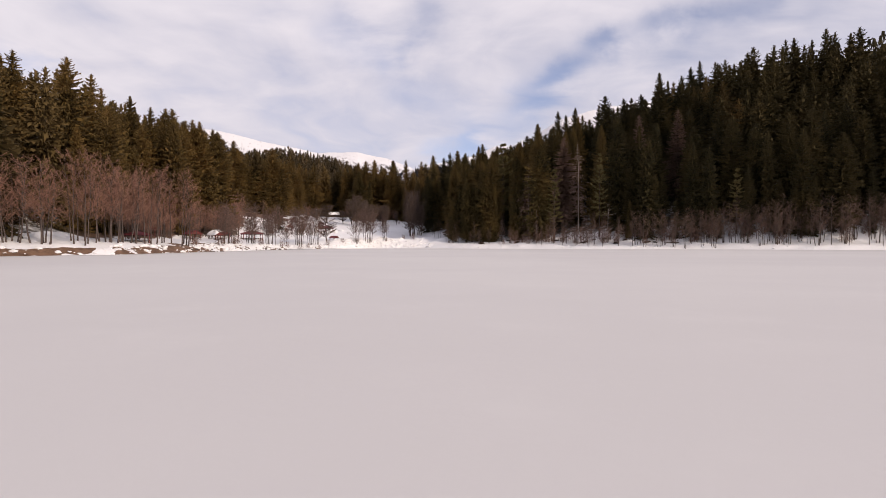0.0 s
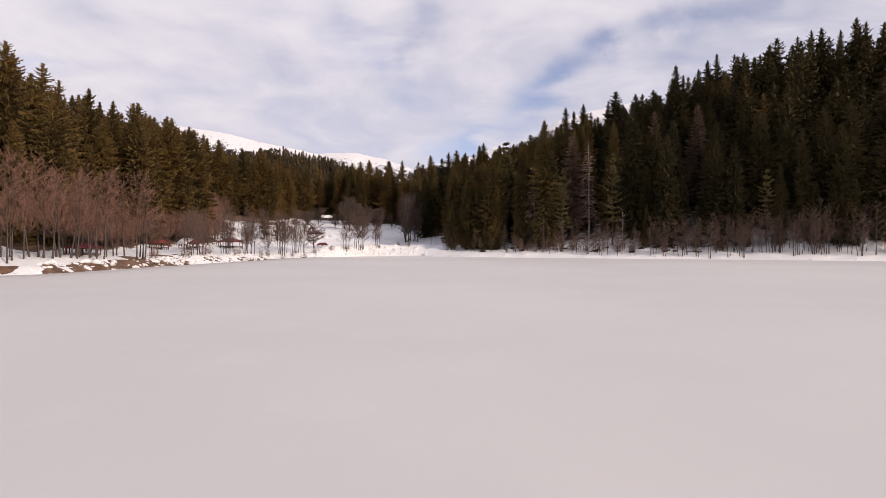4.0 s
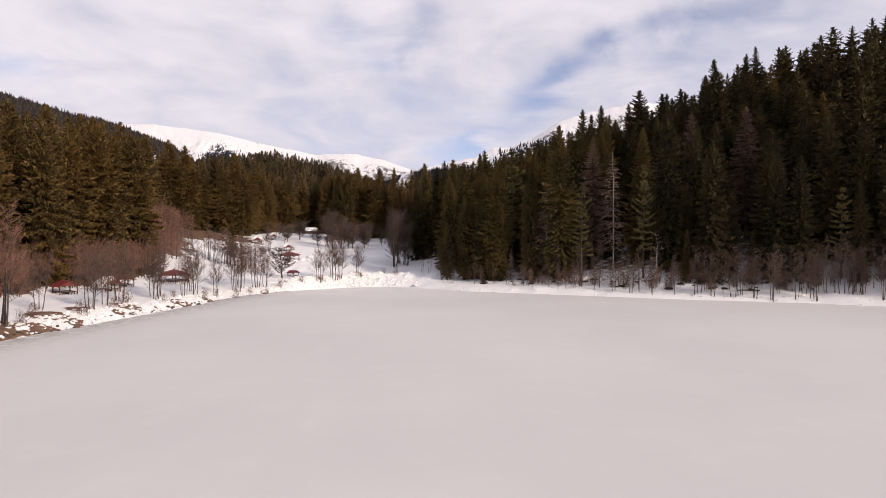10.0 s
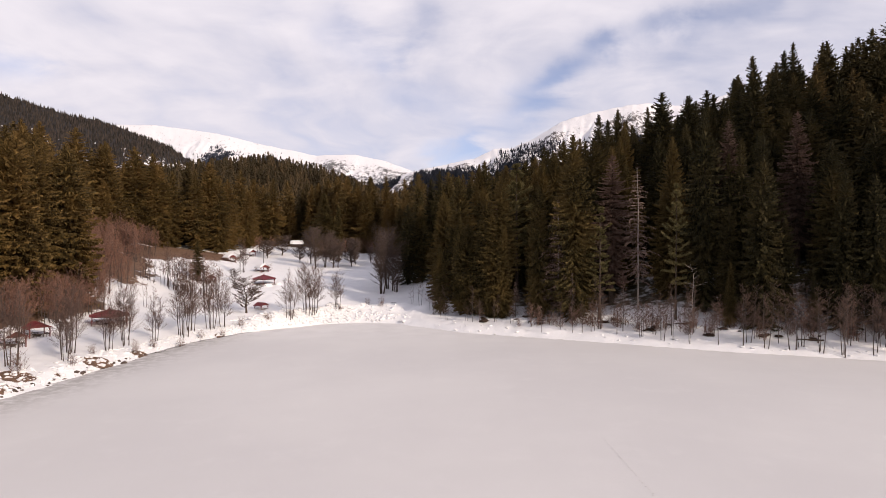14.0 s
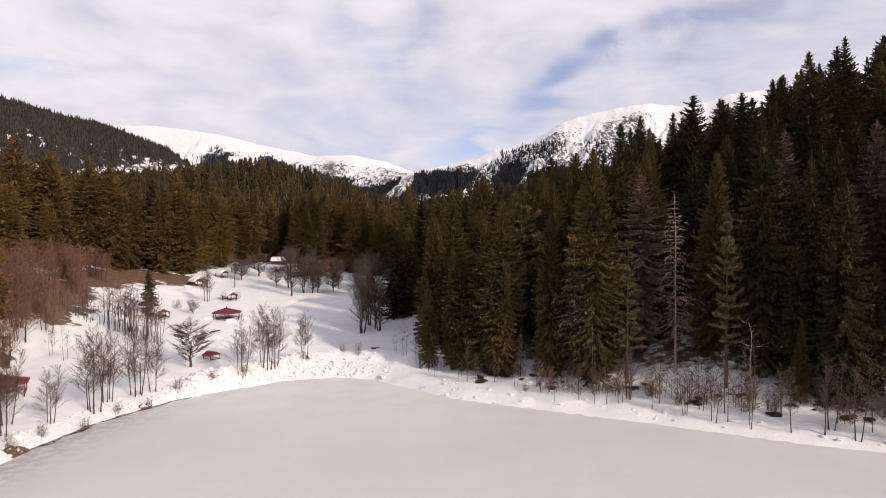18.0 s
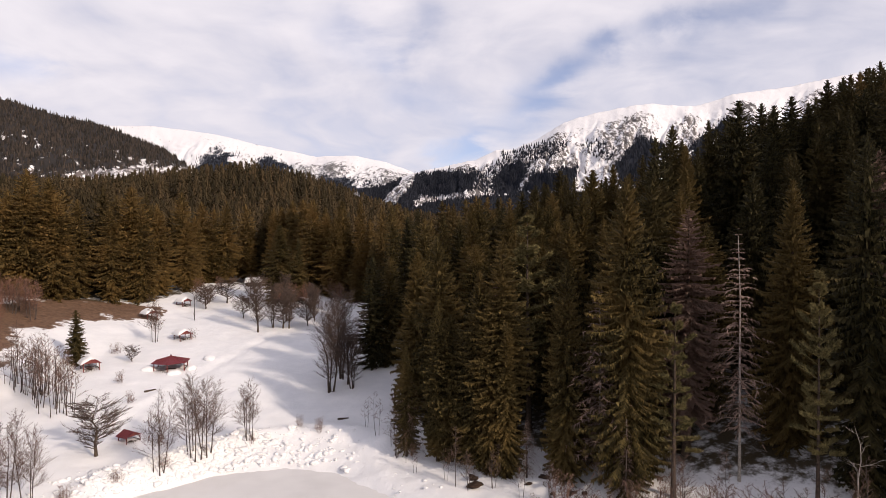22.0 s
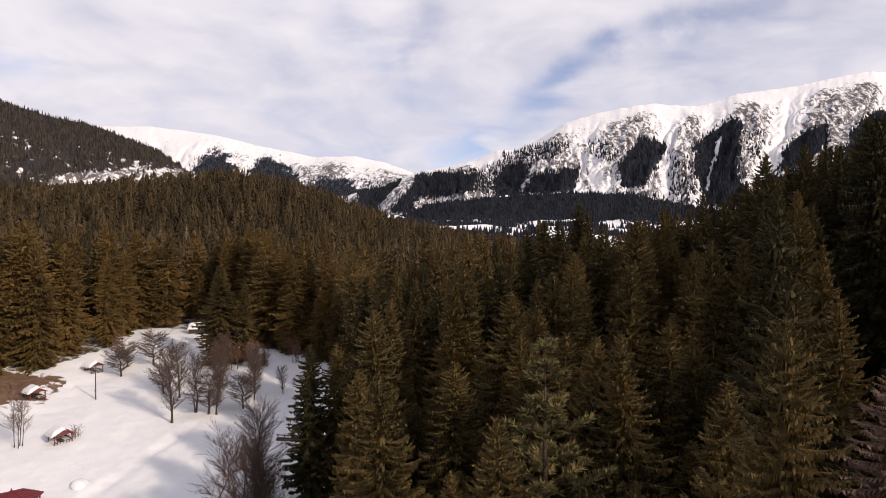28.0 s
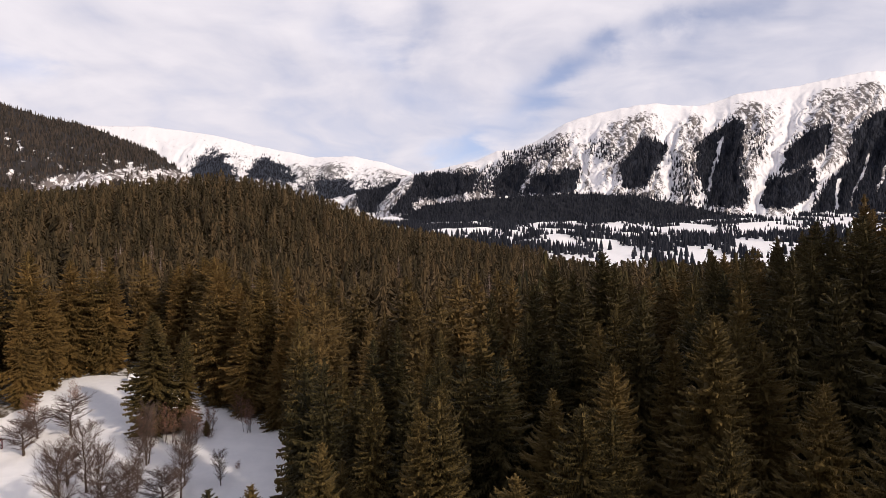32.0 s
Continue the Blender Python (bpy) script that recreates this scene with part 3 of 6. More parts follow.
mid = build_mountain("hill_north", "low dark wooded hill in the main valley",
                     [(560, 425), (660, 405), (715, 378), (760, 356), (800, 352), (900, 344), (1000, 338), (1100, 341), (1180, 356), (1260, 372), (1400, 395)],
                     2330, 2050, 85, M_WOODED_DARK, 150.0, 12.0, 160, 24, 61, 0.6, ((0, 0), (1, 0)), lambda b, e, V, spur: np.ones(b.shape))

# ---------------------------------------------------------------- conifers


def skirt_leaves(r, tiers, sides, bare_to, slim):
    """Drooping skirts of ragged triangles, one over the other, that close a crown."""
    out = []
    for i in range(tiers):
        f = i / tiers
        R = min(1.40 * slim * (1 - f) ** 0.68, slim) * (1.0 if f > 0.12 else 0.75 + 2.0 * f) + 0.005
        zb = bare_to + (1 - bare_to) * f
        zt = zb + (1 - bare_to) * 0.9 / tiers + R * 0.12
        a0 = r.uniform(0, 6.28)
        for k in range(sides):
            a = a0 + 6.283 * k / sides + r.uniform(-0.25, 0.25)
            wide, R1 = 6.283 / sides * r.uniform(0.35, 0.6), R * r.uniform(0.65, 1.25)
            top = R * 0.30
            zk = zb - R * r.uniform(0.10, 0.45)
            out.append(((top * math.cos(a - 1.2), top * math.sin(a - 1.2), zt), (top * math.cos(a + 1.2), top * math.sin(a + 1.2), zt), (R1 * math.cos(a), R1 * math.sin(a), zk)))
            a, R2, zk = a + wide, R * r.uniform(0.55, 1.05), zb - R * r.uniform(0.0, 0.5)
            out.append(((top * math.cos(a - 0.9), top * math.sin(a - 0.9), zt), (top * math.cos(a + 0.9), top * math.sin(a + 0.9), zt - R * 0.1), (R2 * math.cos(a), R2 * math.sin(a), zk)))
    return out


def skirt_tree(seed, tiers, sides, bare_to, slim):
    """A far spruce of height 1: a dense inside of skirts, and small drooping tufts all over it."""
    r = np.random.RandomState(seed)
    tri = skirt_leaves(r, max(4, tiers // 3), 4, bare_to, slim * 0.55)
    for i in range(tiers):
        f = (i + r.uniform(-0.3, 0.3)) / tiers
        f = min(max(f, 0), 0.985)
        R = min(1.40 * slim * (1 - f) ** 0.68, slim) * (1.0 if f > 0.12 else 0.75 + 2.0 * f) + 0.006
        n = max(4, int(sides * (0.6 + 0.4 * (1 - f)) + 0.5))
        a0 = r.uniform(0, 6.28)
        for k in range(n):
            a = a0 + 6.283 * k / n + r.uniform(-0.3, 0.3)
            z = bare_to + (1 - bare_to) * f + r.uniform(-0.4, 0.4) * (1 - bare_to) / tiers
            R0, R1, w = R * r.uniform(0.35, 0.55), R * r.uniform(0.75, 1.15), 2.2 / sides * r.uniform(0.8, 1.3)
            t = r.uniform(-0.15, 0.15) * R
            tri.append(((R0 * math.cos(a - w), R0 * math.sin(a - w), z + 0.16 * R + t), (R0 * math.cos(a + w), R0 * math.sin(a + w), z + 0.16 * R - t), (R1 * math.cos(a), R1 * math.sin(a), z - R * r.uniform(0.10, 0.34))))
    return np.array(tri).reshape(-1, 3), np.arange(3 * len(tri)).reshape(-1, 3)


def spruce_arrays(seed, lod, bare_to=0.06, slim=0.15, sparse=1.0, droop=0.30):
    """One spruce of height 1, trunk apart: whorls of boughs feathered with small hanging twigs. lod 0 is the finest."""
    r = np.random.RandomState(seed)
    whorls, per, seg, broad = ((84, 11, 17, 0.56), (58, 9, 11, 0.70), (22, 7, 2, 1.45), (40, 8, 6, 1.0), (30, 8, 3, 1.10))[lod]
    V, T = [], []

    def leaf(p, q, t):
        n = len(V)
        V.extend((p, q, t))
        T.append((n, n + 1, n + 2))

    w1, w2 = r.uniform(0, 6.28, 2)
    for w in range(whorls):
        f = 1 - (1 - (w + r.uniform(-0.4, 0.4)) / whorls) ** 1.25 if w else 0.0
        f = min(max(f, 0), 0.992)
        R = min(1.38 * slim * (1 - f) ** 0.68, slim * (0.90 + 0.10 * math.sin(17 * f + w1))) * (1.0 if f > 0.14 else 0.70 + 2.1 * f) + 0.005
        n = max(4, int(per * (0.55 + 0.45 * (1 - f)) + 0.5))
        a0 = r.uniform(0, 6.28)
        for k in range(n):
            if r.rand() > sparse:
                continue
            a = a0 + 6.283 * k / n + r.uniform(-0.3, 0.3)
            z0 = bare_to + (1 - bare_to) * f + r.uniform(-0.006, 0.006)
            L = R * r.uniform(0.60, 1.10) * (0.88 + 0.18 * math.sin(2 * a + w2 + 5 * f))
            pitch = 0.50 * f * f - droop * (1 - f) + r.uniform(-0.15, 0.15)
            ca, sa = math.cos(a), math.sin(a)

            def at(s, side, down):
                q = L * s
                return (q * ca - side * sa, q * sa + side * ca, z0 + L * (pitch * s - 0.50 * s * s + 0.42 * s ** 3) - down)

            for j in range(seg):
                s0, s1 = (j + 0.15) / seg, (j + 1.1) / seg
                long = L * broad * (0.30 - 0.16 * s0) + 0.002
                for side in (-1, 1):
                    u = r.uniform(0.65, 1.25) * long
                    # a twig to the side, and a small curtain of twiglets that hangs from it and faces outwards
                    s2, o = min(s1 + 0.5 * u / L, 1.2), side * u * 0.85
                    leaf(at(s0, 0, 0), at(s1, 0, 0), at(s2, o, u * r.uniform(0.10, 0.45)))
                    h0, h1 = r.uniform(-0.1, 0.35), r.uniform(0.65, 1.15)
                    hm = r.uniform(0.2, 0.9)
                    leaf(at(s0 + (s2 - s0) * h0, o * h0, 0.10 * u), at(s0 + (s2 - s0) * h1, o * h1, 0.22 * u), at(s1 + r.uniform(-0.3, 0.9) / seg, o * hm, u * r.uniform(0.6, 1.25)))
            leaf(at(0.86, -0.035 * L * broad, 0), at(0.86, 0.035 * L * broad, 0), at(1.14, 0, r.uniform(-0.02, 0.05) * L))
    # the dense inside of the crown: ragged skirts
    if sparse > 0.9:
        tiers, sides, share = ((14, 6, 0.30), (12, 6, 0.32), (10, 6, 0.40), (10, 6, 0.34), (10, 6, 0.38))[lod]
        for p, q, t in skirt_leaves(r, tiers, sides, bare_to, slim * share):
            leaf(p, q, t)
    # leader shoot
    for k in range(3):
        a = 2.1 * k
        leaf((0.004 * math.cos(a), 0.004 * math.sin(a), 0.965), (0.004 * math.cos(a + 2), 0.004 * math.sin(a + 2), 0.965), (0, 0, 1.012))
    return np.array(V), np.array(T)


def dead_arrays(seed, bare_to, slim, full=1.0):
    """A dead spruce of height 1: thin boughs hung with bare twigs."""
    r = np.random.RandomState(seed)
    V, T = [], []

    def sliver(p, q, wide):
        d = q - p
        s = np.cross(d, r.uniform(-1, 1, 3))
        s = s / (np.linalg.norm(s) + 1e-9) * wide
        n = len(V)
        V.extend((tuple(p - s), tuple(p + s), tuple(q)))
        T.append((n, n + 1, n + 2))

    for w in range(int(54 * full)):
        f = (w + r.rand()) / int(54 * full)
        z0 = bare_to + (1 - bare_to) * f
        R = slim * min(1.0, 1.5 * (1 - f) ** 0.9) * (0.6 + 0.4 * r.rand()) + 0.004
        n = r.randint(3, 7)
        a0 = r.uniform(0, 6.28)
        for k in range(n):
            a = a0 + 6.283 * k / n + r.uniform(-0.5, 0.5)
            L = R * r.uniform(0.45, 1.15)
            out = np.array((math.cos(a), math.sin(a), 0.0))
            side = np.array((-math.sin(a), math.cos(a), 0.0))
            rise = 0.5 * f - 0.30 * (1 - f) + r.uniform(-0.15, 0.15)
            p0 = np.array((0, 0, z0))
            p1 = p0 + out * L * 0.55 + np.array((0, 0, rise * L * 0.6))
            p2 = p0 + out * L + np.array((0, 0, (rise - 0.28) * L))
            sliver(p0, p1, 0.0016)
            sliver(p1 - (p1 - p0) * 0.35, p2, 0.0014)
            for m in range(int(19 * full)):
                g = r.uniform(0.12, 1.0)
                q = p0 + (p1 - p0) * g / 0.55 if g < 0.55 else p1 + (p2 - p1) * (g - 0.55) / 0.45
                d = out * r.uniform(0.1, 0.6) + side * r.uniform(-0.9, 0.9) - np.array((0, 0, r.uniform(0.15, 1.1)))
                sliver(q, q + d * L * r.uniform(0.16, 0.42), 0.0017)
    return np.array(V), np.array(T)


def pine_arrays(seed, bare_to, slim):
    """A pine of height 1: few spreading boughs that carry bushy tufts on their outer half."""
    r = np.random.RandomState(seed)
    V, T = [], []
    for w in range(17):
        f = (w + r.uniform(-0.45, 0.45)) / 17
        f = min(max(f, 0), 0.985)
        z0 = bare_to + (1 - bare_to) * f
        R = slim * min(1.0, 1.75 * (1 - f) ** 1.05) * (0.55 + 0.45 * min(1, 3 * f + 0.4)) + 0.008
        n = r.randint(3, 6)
        a0 = r.uniform(0, 6.28)
        for k in range(n):
            a = a0 + 6.283 * k / n + r.uniform(-0.4, 0.4)
            L = R * r.uniform(0.4, 1.25)
            out, side = np.array((math.cos(a), math.sin(a), 0.0)), np.array((-math.sin(a), math.cos(a), 0.0))
            rise = 0.05 + 0.8 * f + r.uniform(-0.15, 0.2)
            tip = np.array((0, 0, z0)) + out * L + np.array((0, 0, rise * L))
            base = len(V)
            V.extend((tuple(np.array((0, 0, z0 - 0.0016))), tuple(np.array((0, 0, z0 + 0.0016))), tuple(tip)))
            T.append((base, base + 1, base + 2))
            for m in range(260):
                g = r.uniform(0.45, 1.06)
                q = np.array((0, 0, z0)) + out * L * g + np.array((0, 0, rise * L * g)) + side * L * r.uniform(-0.30, 0.30) * (1.25 - g)
                d = out * r.uniform(-0.2, 1.0) + side * r.uniform(-0.9, 0.9) + np.array((0, 0, r.uniform(-0.1, 0.9)))
                d = d / np.linalg.norm(d) * r.uniform(0.014, 0.026)
                s = np.cross(d, r.uniform(-1, 1, 3))
                s = s / (np.linalg.norm(s) + 1e-9) * 0.0032
                base = len(V)
                V.extend((tuple(q - s), tuple(q + s), tuple(q + d)))
                T.append((base, base + 1, base + 2))
    return np.array(V), np.array(T)


def trunk_arrays(sides=6, r0=0.0125, top=0.97, rings=5, seed=0):
    r = np.random.RandomState(seed)
    V, T = [], []
    for i in range(rings):
        f = i / (rings - 1)
        rad = r0 * (1 - f) ** 0.8 * (1.35 if i == 0 else 1.0) + 0.0008
        ox, oy = r.uniform(-0.003, 0.003, 2) * (0 < i)
        for k in range(sides):
            a = 6.283 * k / sides
            V.append((ox + rad * math.cos(a), oy + rad * math.sin(a), -0.02 + (top + 0.02) * f))
    for i in range(rings - 1):
        for k in range(sides):
            a, b = i * sides + k, i * sides + (k + 1) % sides
            T += [(a, b, b + sides), (a, b + sides, a + sides)]
    return np.array(V), np.array(T)


TRUNK = mesh_from("trunk", *trunk_arrays(), M_BARK, smooth=True)


def conifer(name, crown_mesh, trunk_mesh, label, category="tree", group=""):
    root = new(name)
    child("trunk", trunk_mesh, root)
    child("crown", crown_mesh, root)
    return tagged(root, label, category, group)


def forest_sites(x0, x1, y0, y1, step, seed, ok):
    r = np.random.RandomState(seed)
    gx, gy = np.meshgrid(np.arange(x0, x1, step), np.arange(y0, y1, step), indexing="ij")
    x = gx.ravel() + r.uniform(-0.5, 0.5, gx.size) * step
    y = gy.ravel() + r.uniform(-0.5, 0.5, gx.size) * step
    keep = ok(x, y)
    return x[keep], y[keep]


def woods(name, label, x, y, variants, material, seed, tall=(19, 29), fat=(0.8, 1.15), sink=0.3, trunk=False, ground=None):
    """Massed trees, joined into one object of kind stuff."""
    r = np.random.RandomState(seed)
    Vs, Ts, tones, base = [], [], [], 0
    z = land(x, y) if ground is None else ground
    pick = r.randint(0, len(variants), len(x))
    H = r.uniform(tall[0], tall[1], len(x)) * np.where(r.rand(len(x)) < 0.15, 0.7, 1.0)
    H = np.minimum(H, tree_limit(x, y) - r.uniform(0, 3, len(x)))
    F = r.uniform(fat[0], fat[1], len(x))
    A = r.uniform(0, 6.283, len(x))
    for k, (V, T) in enumerate(variants):
        m = np.where(pick == k)[0]
        if not len(m):
            continue
        c, s = np.cos(A[m])[:, None], np.sin(A[m])[:, None]
        h, w = H[m][:, None], (H[m] * F[m])[:, None]
        P = np.stack([x[m][:, None] + w * (V[None, :, 0] * c - V[None, :, 1] * s), y[m][:, None] + w * (V[None, :, 0] * s + V[None, :, 1] * c),
                      (z[m] - sink)[:, None] + h * V[None, :, 2]], -1)
        Vs.append(P.reshape(-1, 3))
        Ts.append((T[None] + (np.arange(len(m)) * len(V))[:, None, None] + base).reshape(-1, 3))
        tones.append(np.repeat(r.rand(len(m)), len(V)))
        base += len(m) * len(V)
    me = mesh_from(name, np.concatenate(Vs), np.concatenate(Ts), material, (("tone", np.concatenate(tones)),))
    return tagged(new(name, me), label, "forest", kind="stuff")


def tree_limit(x, y):
    """The height that trees reach; lower on the windy saddle east of the meadow."""
    return np.where((x > 38) & (x < 92) & (y > 206) & (y < 300), np.where(y < 227, 28.0, 24.5), 40.0)


def in_forest(x, y):
    return ~inside(MEADOW, x, y) & (shore(x, y) > np.where(x > 52, 8.0, np.where(x > 28, 7.5, 9.0)))


LOW = [spruce_arrays(200 + k, 2, bare_to=0.05, slim=(0.185, 0.20, 0.175, 0.215, 0.19)[k]) for k in range(5)]
EDGE = [spruce_arrays(220 + k, 4, bare_to=0.05, slim=(0.185, 0.20, 0.175, 0.165)[k]) for k in range(4)]
FAR = [skirt_tree(300 + k, 19, 9, 0.08, (0.17, 0.20, 0.185, 0.16)[k]) for k in range(4)]
FARTHER = [skirt_tree(320 + k, 13, 7, 0.10, (0.19, 0.22, 0.20, 0.18)[k]) for k in range(4)]
MID_ARRAYS = [spruce_arrays(260 + k, 3, bare_to=(0.05, 0.10, 0.14)[k], slim=(0.175, 0.20, 0.16)[k]) for k in range(3)]

# standing trees near the path, each a thing of its own
HERO = [mesh_from("spruce_crown", *spruce_arrays(10 + k, 0, bare_to=(0.04, 0.07, 0.1)[k % 3], slim=(0.185, 0.205, 0.165)[k % 3]), M_SPRUCE) for k in range(4)]
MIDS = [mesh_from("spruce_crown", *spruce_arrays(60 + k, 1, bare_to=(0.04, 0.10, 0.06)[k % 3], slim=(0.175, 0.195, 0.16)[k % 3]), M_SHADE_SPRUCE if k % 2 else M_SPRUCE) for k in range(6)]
# the shade-darkened copies, for the east bank
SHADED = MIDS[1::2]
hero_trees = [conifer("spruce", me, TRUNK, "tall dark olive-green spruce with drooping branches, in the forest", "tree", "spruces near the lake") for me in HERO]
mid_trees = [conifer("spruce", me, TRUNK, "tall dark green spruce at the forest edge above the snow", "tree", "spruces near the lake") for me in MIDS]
# copies with sunlight in their needle colour, for the meadow's edge
SUNLIT = [mesh_from("spruce_crown", *spruce_arrays(80 + k, 1, bare_to=(0.03, 0.05, 0.04)[k], slim=(0.185, 0.205, 0.17)[k]), M_SUNLIT_SPRUCE) for k in range(3)]
shade_trees = [conifer("spruce", me, TRUNK, "tall spruce on the steep bank, needles coloured dark for shade", "tree", "spruces near the lake") for me in SHADED]
sunlit_trees = [conifer("spruce", me, TRUNK, "tall sunlit brown-green spruce at the meadow's edge", "tree", "spruces round the meadow") for me in SUNLIT]
used_first = set()


def plant(stock, x, y, h, fat, turn, r):
    """Sets up a copy of a stock tree, or the stock tree itself the first time."""
    ob = stock[r.randint(len(stock))]
    m = pose(x, y, float(land(x, y)) - 0.25, r.uniform(-1.2, 1.2), r.uniform(-1.2, 1.2), turn) @ Matrix.Diagonal((h * fat, h * fat, h, 1))
    if ob.name not in used_first:
        used_first.add(ob.name)
        ob.matrix_world = m
        return ob
    c = copy_thing(ob, Matrix())
    c.matrix_basis = m
    return c


CLEAR_AT = ((24.3, 170.2), (34.7, 172.7), (37.8, 166.9), (57.1, 174.0), (65.1, 165.9), (18.3, 182.1), (30.9, 166.4), (42.1, 161.0), (71.9, 146.5), (43.6, 157.6))


# tall trees that stand out: their places and the height of their tops over the ice
CREST_TREES = ((44.6, 204.5, 47.5), (54.3, 201, 50.7), (56.6, 215.6, 50.6), (66.8, 183, 53.4), (35.6, 184, 41.9), (32.6, 179, 36.2), (71, 226, 56), (90, 210, 65), (49, 209, 46), (62, 204, 50.5), (78, 196, 56), (40.3, 192.3, 42.5), (84, 203, 61))
GROVE_TREES = ((-84, 133, 41), (-75, 128, 37.5), (-89, 139, 42), (-80, 141, 38), (-92, 128, 43), (-70, 134, 34.5), (-60.5, 136, 30), (-83, 160, 36.6), (-98, 134, 44))


def open_view(x, y, cx, cy):
    """Which places leave a marked tree free towards the lake."""
    d = np.array((12.0 - cx, 110.0 - cy))
    d /= np.hypot(*d)
    along_it = np.clip((x - cx) * d[0] + (y - cy) * d[1], -0.5, 9.0)
    return np.hypot(x - cx - d[0] * along_it, y - cy - d[1] * along_it) > 2.35


def build_forests():
    r = np.random.RandomState(77)
    # every site of the near woods
    sx, sy = forest_sites(-170, 215, 40, 345, 6.2, 7, lambda x, y: in_forest(x, y) & (y < 345) & (np.abs(x) < 0.80 * y + 22))
    clear = np.ones(len(sx), bool)
    for x, y in CLEAR_AT:
        clear &= open_view(sx, sy, x, y)
    for x, y, top in CREST_TREES + GROVE_TREES:
        clear &= np.hypot(sx - x, sy - y) > 3.2
        # copies coloured for shade in the east, for sun in the west
        plant(shade_trees if x > 0 else sunlit_trees, x, y, top - float(land(x, y)) + 0.25, r.uniform(0.86, 1.0), r.uniform(0, 360), r)
    sx, sy = sx[clear], sy[clear]
    # a ragged front row of smaller trees along the east bank
    fx = np.arange(3.0, 100.0, 3.1) + r.uniform(-1.2, 1.2, 32)[: len(np.arange(3.0, 100.0, 3.1))]
    line = LAKE[15:24]
    fy = np.interp(fx, line[:, 0], line[:, 1]) + r.uniform(9.0, 12.0, len(fx)) - np.where(fx > 48, 0.8, 0.0)
    ok = np.all([open_view(fx, fy, a, b) for a, b in CLEAR_AT], axis=0)
    for x, y in zip(fx[ok], fy[ok]):
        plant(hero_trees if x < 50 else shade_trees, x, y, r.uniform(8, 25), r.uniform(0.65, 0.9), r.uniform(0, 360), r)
    # the grove of tall old spruces above the west bank
    for x, y in ((-63.5, 170), (-64.5, 163), (-66.5, 174), (-63, 156), (-69.5, 168), (-64.5, 149), (-69, 159), (-73.5, 176), (-63.5, 141), (-69.5, 150)):
        plant(sunlit_trees, x, y, r.uniform(24.5, 28.5), r.uniform(1.05, 1.25), r.uniform(0, 360), r)
    edge_d = off_line(MEADOW, sx, sy)
    groups = ((hero_trees, (sy < 222) & (sx > -8) & (sx < 56), 88, (24, 176)),
              (mid_trees, (shore(sx, sy) < 20) & (sx > -5) & (sx < 105), 105, (52, 154)),
              (sunlit_trees, (edge_d < 9) & (sx < -12) & (sy > 100), 110, (-50, 220)),
              (mid_trees, (sx > -16) & (sx < 80) & (sy < 262), 90, (30, 200)))
    taken = np.zeros(len(sx), bool)
    for stock, mask, most, (cx, cy) in groups:
        ids = np.where(mask & ~taken)[0]
        ids = ids[np.argsort(np.hypot(sx[ids] - cx, sy[ids] - cy))][:most]
        for i in ids:
            h = r.uniform(22, 30) * (0.72 if r.rand() < 0.16 else 1.0) if sx[i] < 55 else r.uniform(23.0, 27.0)
            h = min(h, float(tree_limit(sx[i], sy[i])) - r.uniform(0, 3)) * (1.14 if 20 < sx[i] < 52 and sy[i] < 187 else 1.0)
            # farther east, the copies with shade in their needle colour
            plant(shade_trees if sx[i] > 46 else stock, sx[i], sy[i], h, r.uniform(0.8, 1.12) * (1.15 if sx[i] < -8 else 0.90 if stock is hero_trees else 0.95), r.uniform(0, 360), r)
        taken[ids] = True
    close = ~taken & (((sx > -30) & (sx < 85) & (sy > 170) & (sy < 275)) | ((sx > -85) & (sx < 10) & (sy > 250) & (edge_d < 16)))
    woods("forest_slope", "dense dark spruce forest on the slope above the lake", sx[close], sy[close], MID_ARRAYS, M_FOREST, 2, (21, 29))
    rest = ~taken & ~close
    hill = rest & (sx > 30) & (sy < 300)
    rest &= ~hill
    crest = hill & ((sx > 132) | (sy > 246))
    hill &= ~crest
    # both east-bank woods wear the shade-darkened needles
    woods("forest_crest", "spruce forest beyond the crest of the east bank, coloured dark for shade", sx[crest], sy[crest], FAR, M_SHADE_SPRUCE, 18, (22, 29))
    woods("forest_hill", "dense spruce forest on the steep east bank, coloured dark for shade", sx[hill], sy[hill], EDGE, M_SHADE_SPRUCE, 6, (22, 28.5))
    front = rest & (sx < -50) & (sx > -125) & (sy < 215)
    rest &= ~front
    woods("forest_grove", "tall brown-green spruces behind the west bank", sx[front], sy[front], EDGE, M_FOREST, 16, (20.5, 27))
    behind = rest & ((sx < -128) | (sy > 268) | (sx > 20))
    rest &= ~behind
    woods("forest_near", "dense brown-green spruce forest on the west bank", sx[rest], sy[rest], LOW, M_FOREST, 3, (19.5, 27))
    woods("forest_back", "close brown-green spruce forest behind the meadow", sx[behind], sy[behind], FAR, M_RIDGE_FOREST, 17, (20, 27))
    x, y = forest_sites(-210, 190, -60, 190, 8.5, 12, lambda x, y: (shore(x, y) > 9) & (np.abs(x) >= 0.80 * y + 22) & ((x < -62) | (x > 60)))
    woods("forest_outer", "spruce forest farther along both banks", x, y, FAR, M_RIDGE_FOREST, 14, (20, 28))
    x, y = forest_sites(-330, 260, 345, 560, 6.8, 8, lambda x, y: (np.abs(x + 20) < 0.75 * (y - 60)) & (((x + 170) / 9) ** 2 + ((y - 470) / 30) ** 2 > 1))
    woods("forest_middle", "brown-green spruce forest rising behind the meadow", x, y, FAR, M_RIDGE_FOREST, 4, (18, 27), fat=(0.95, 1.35))
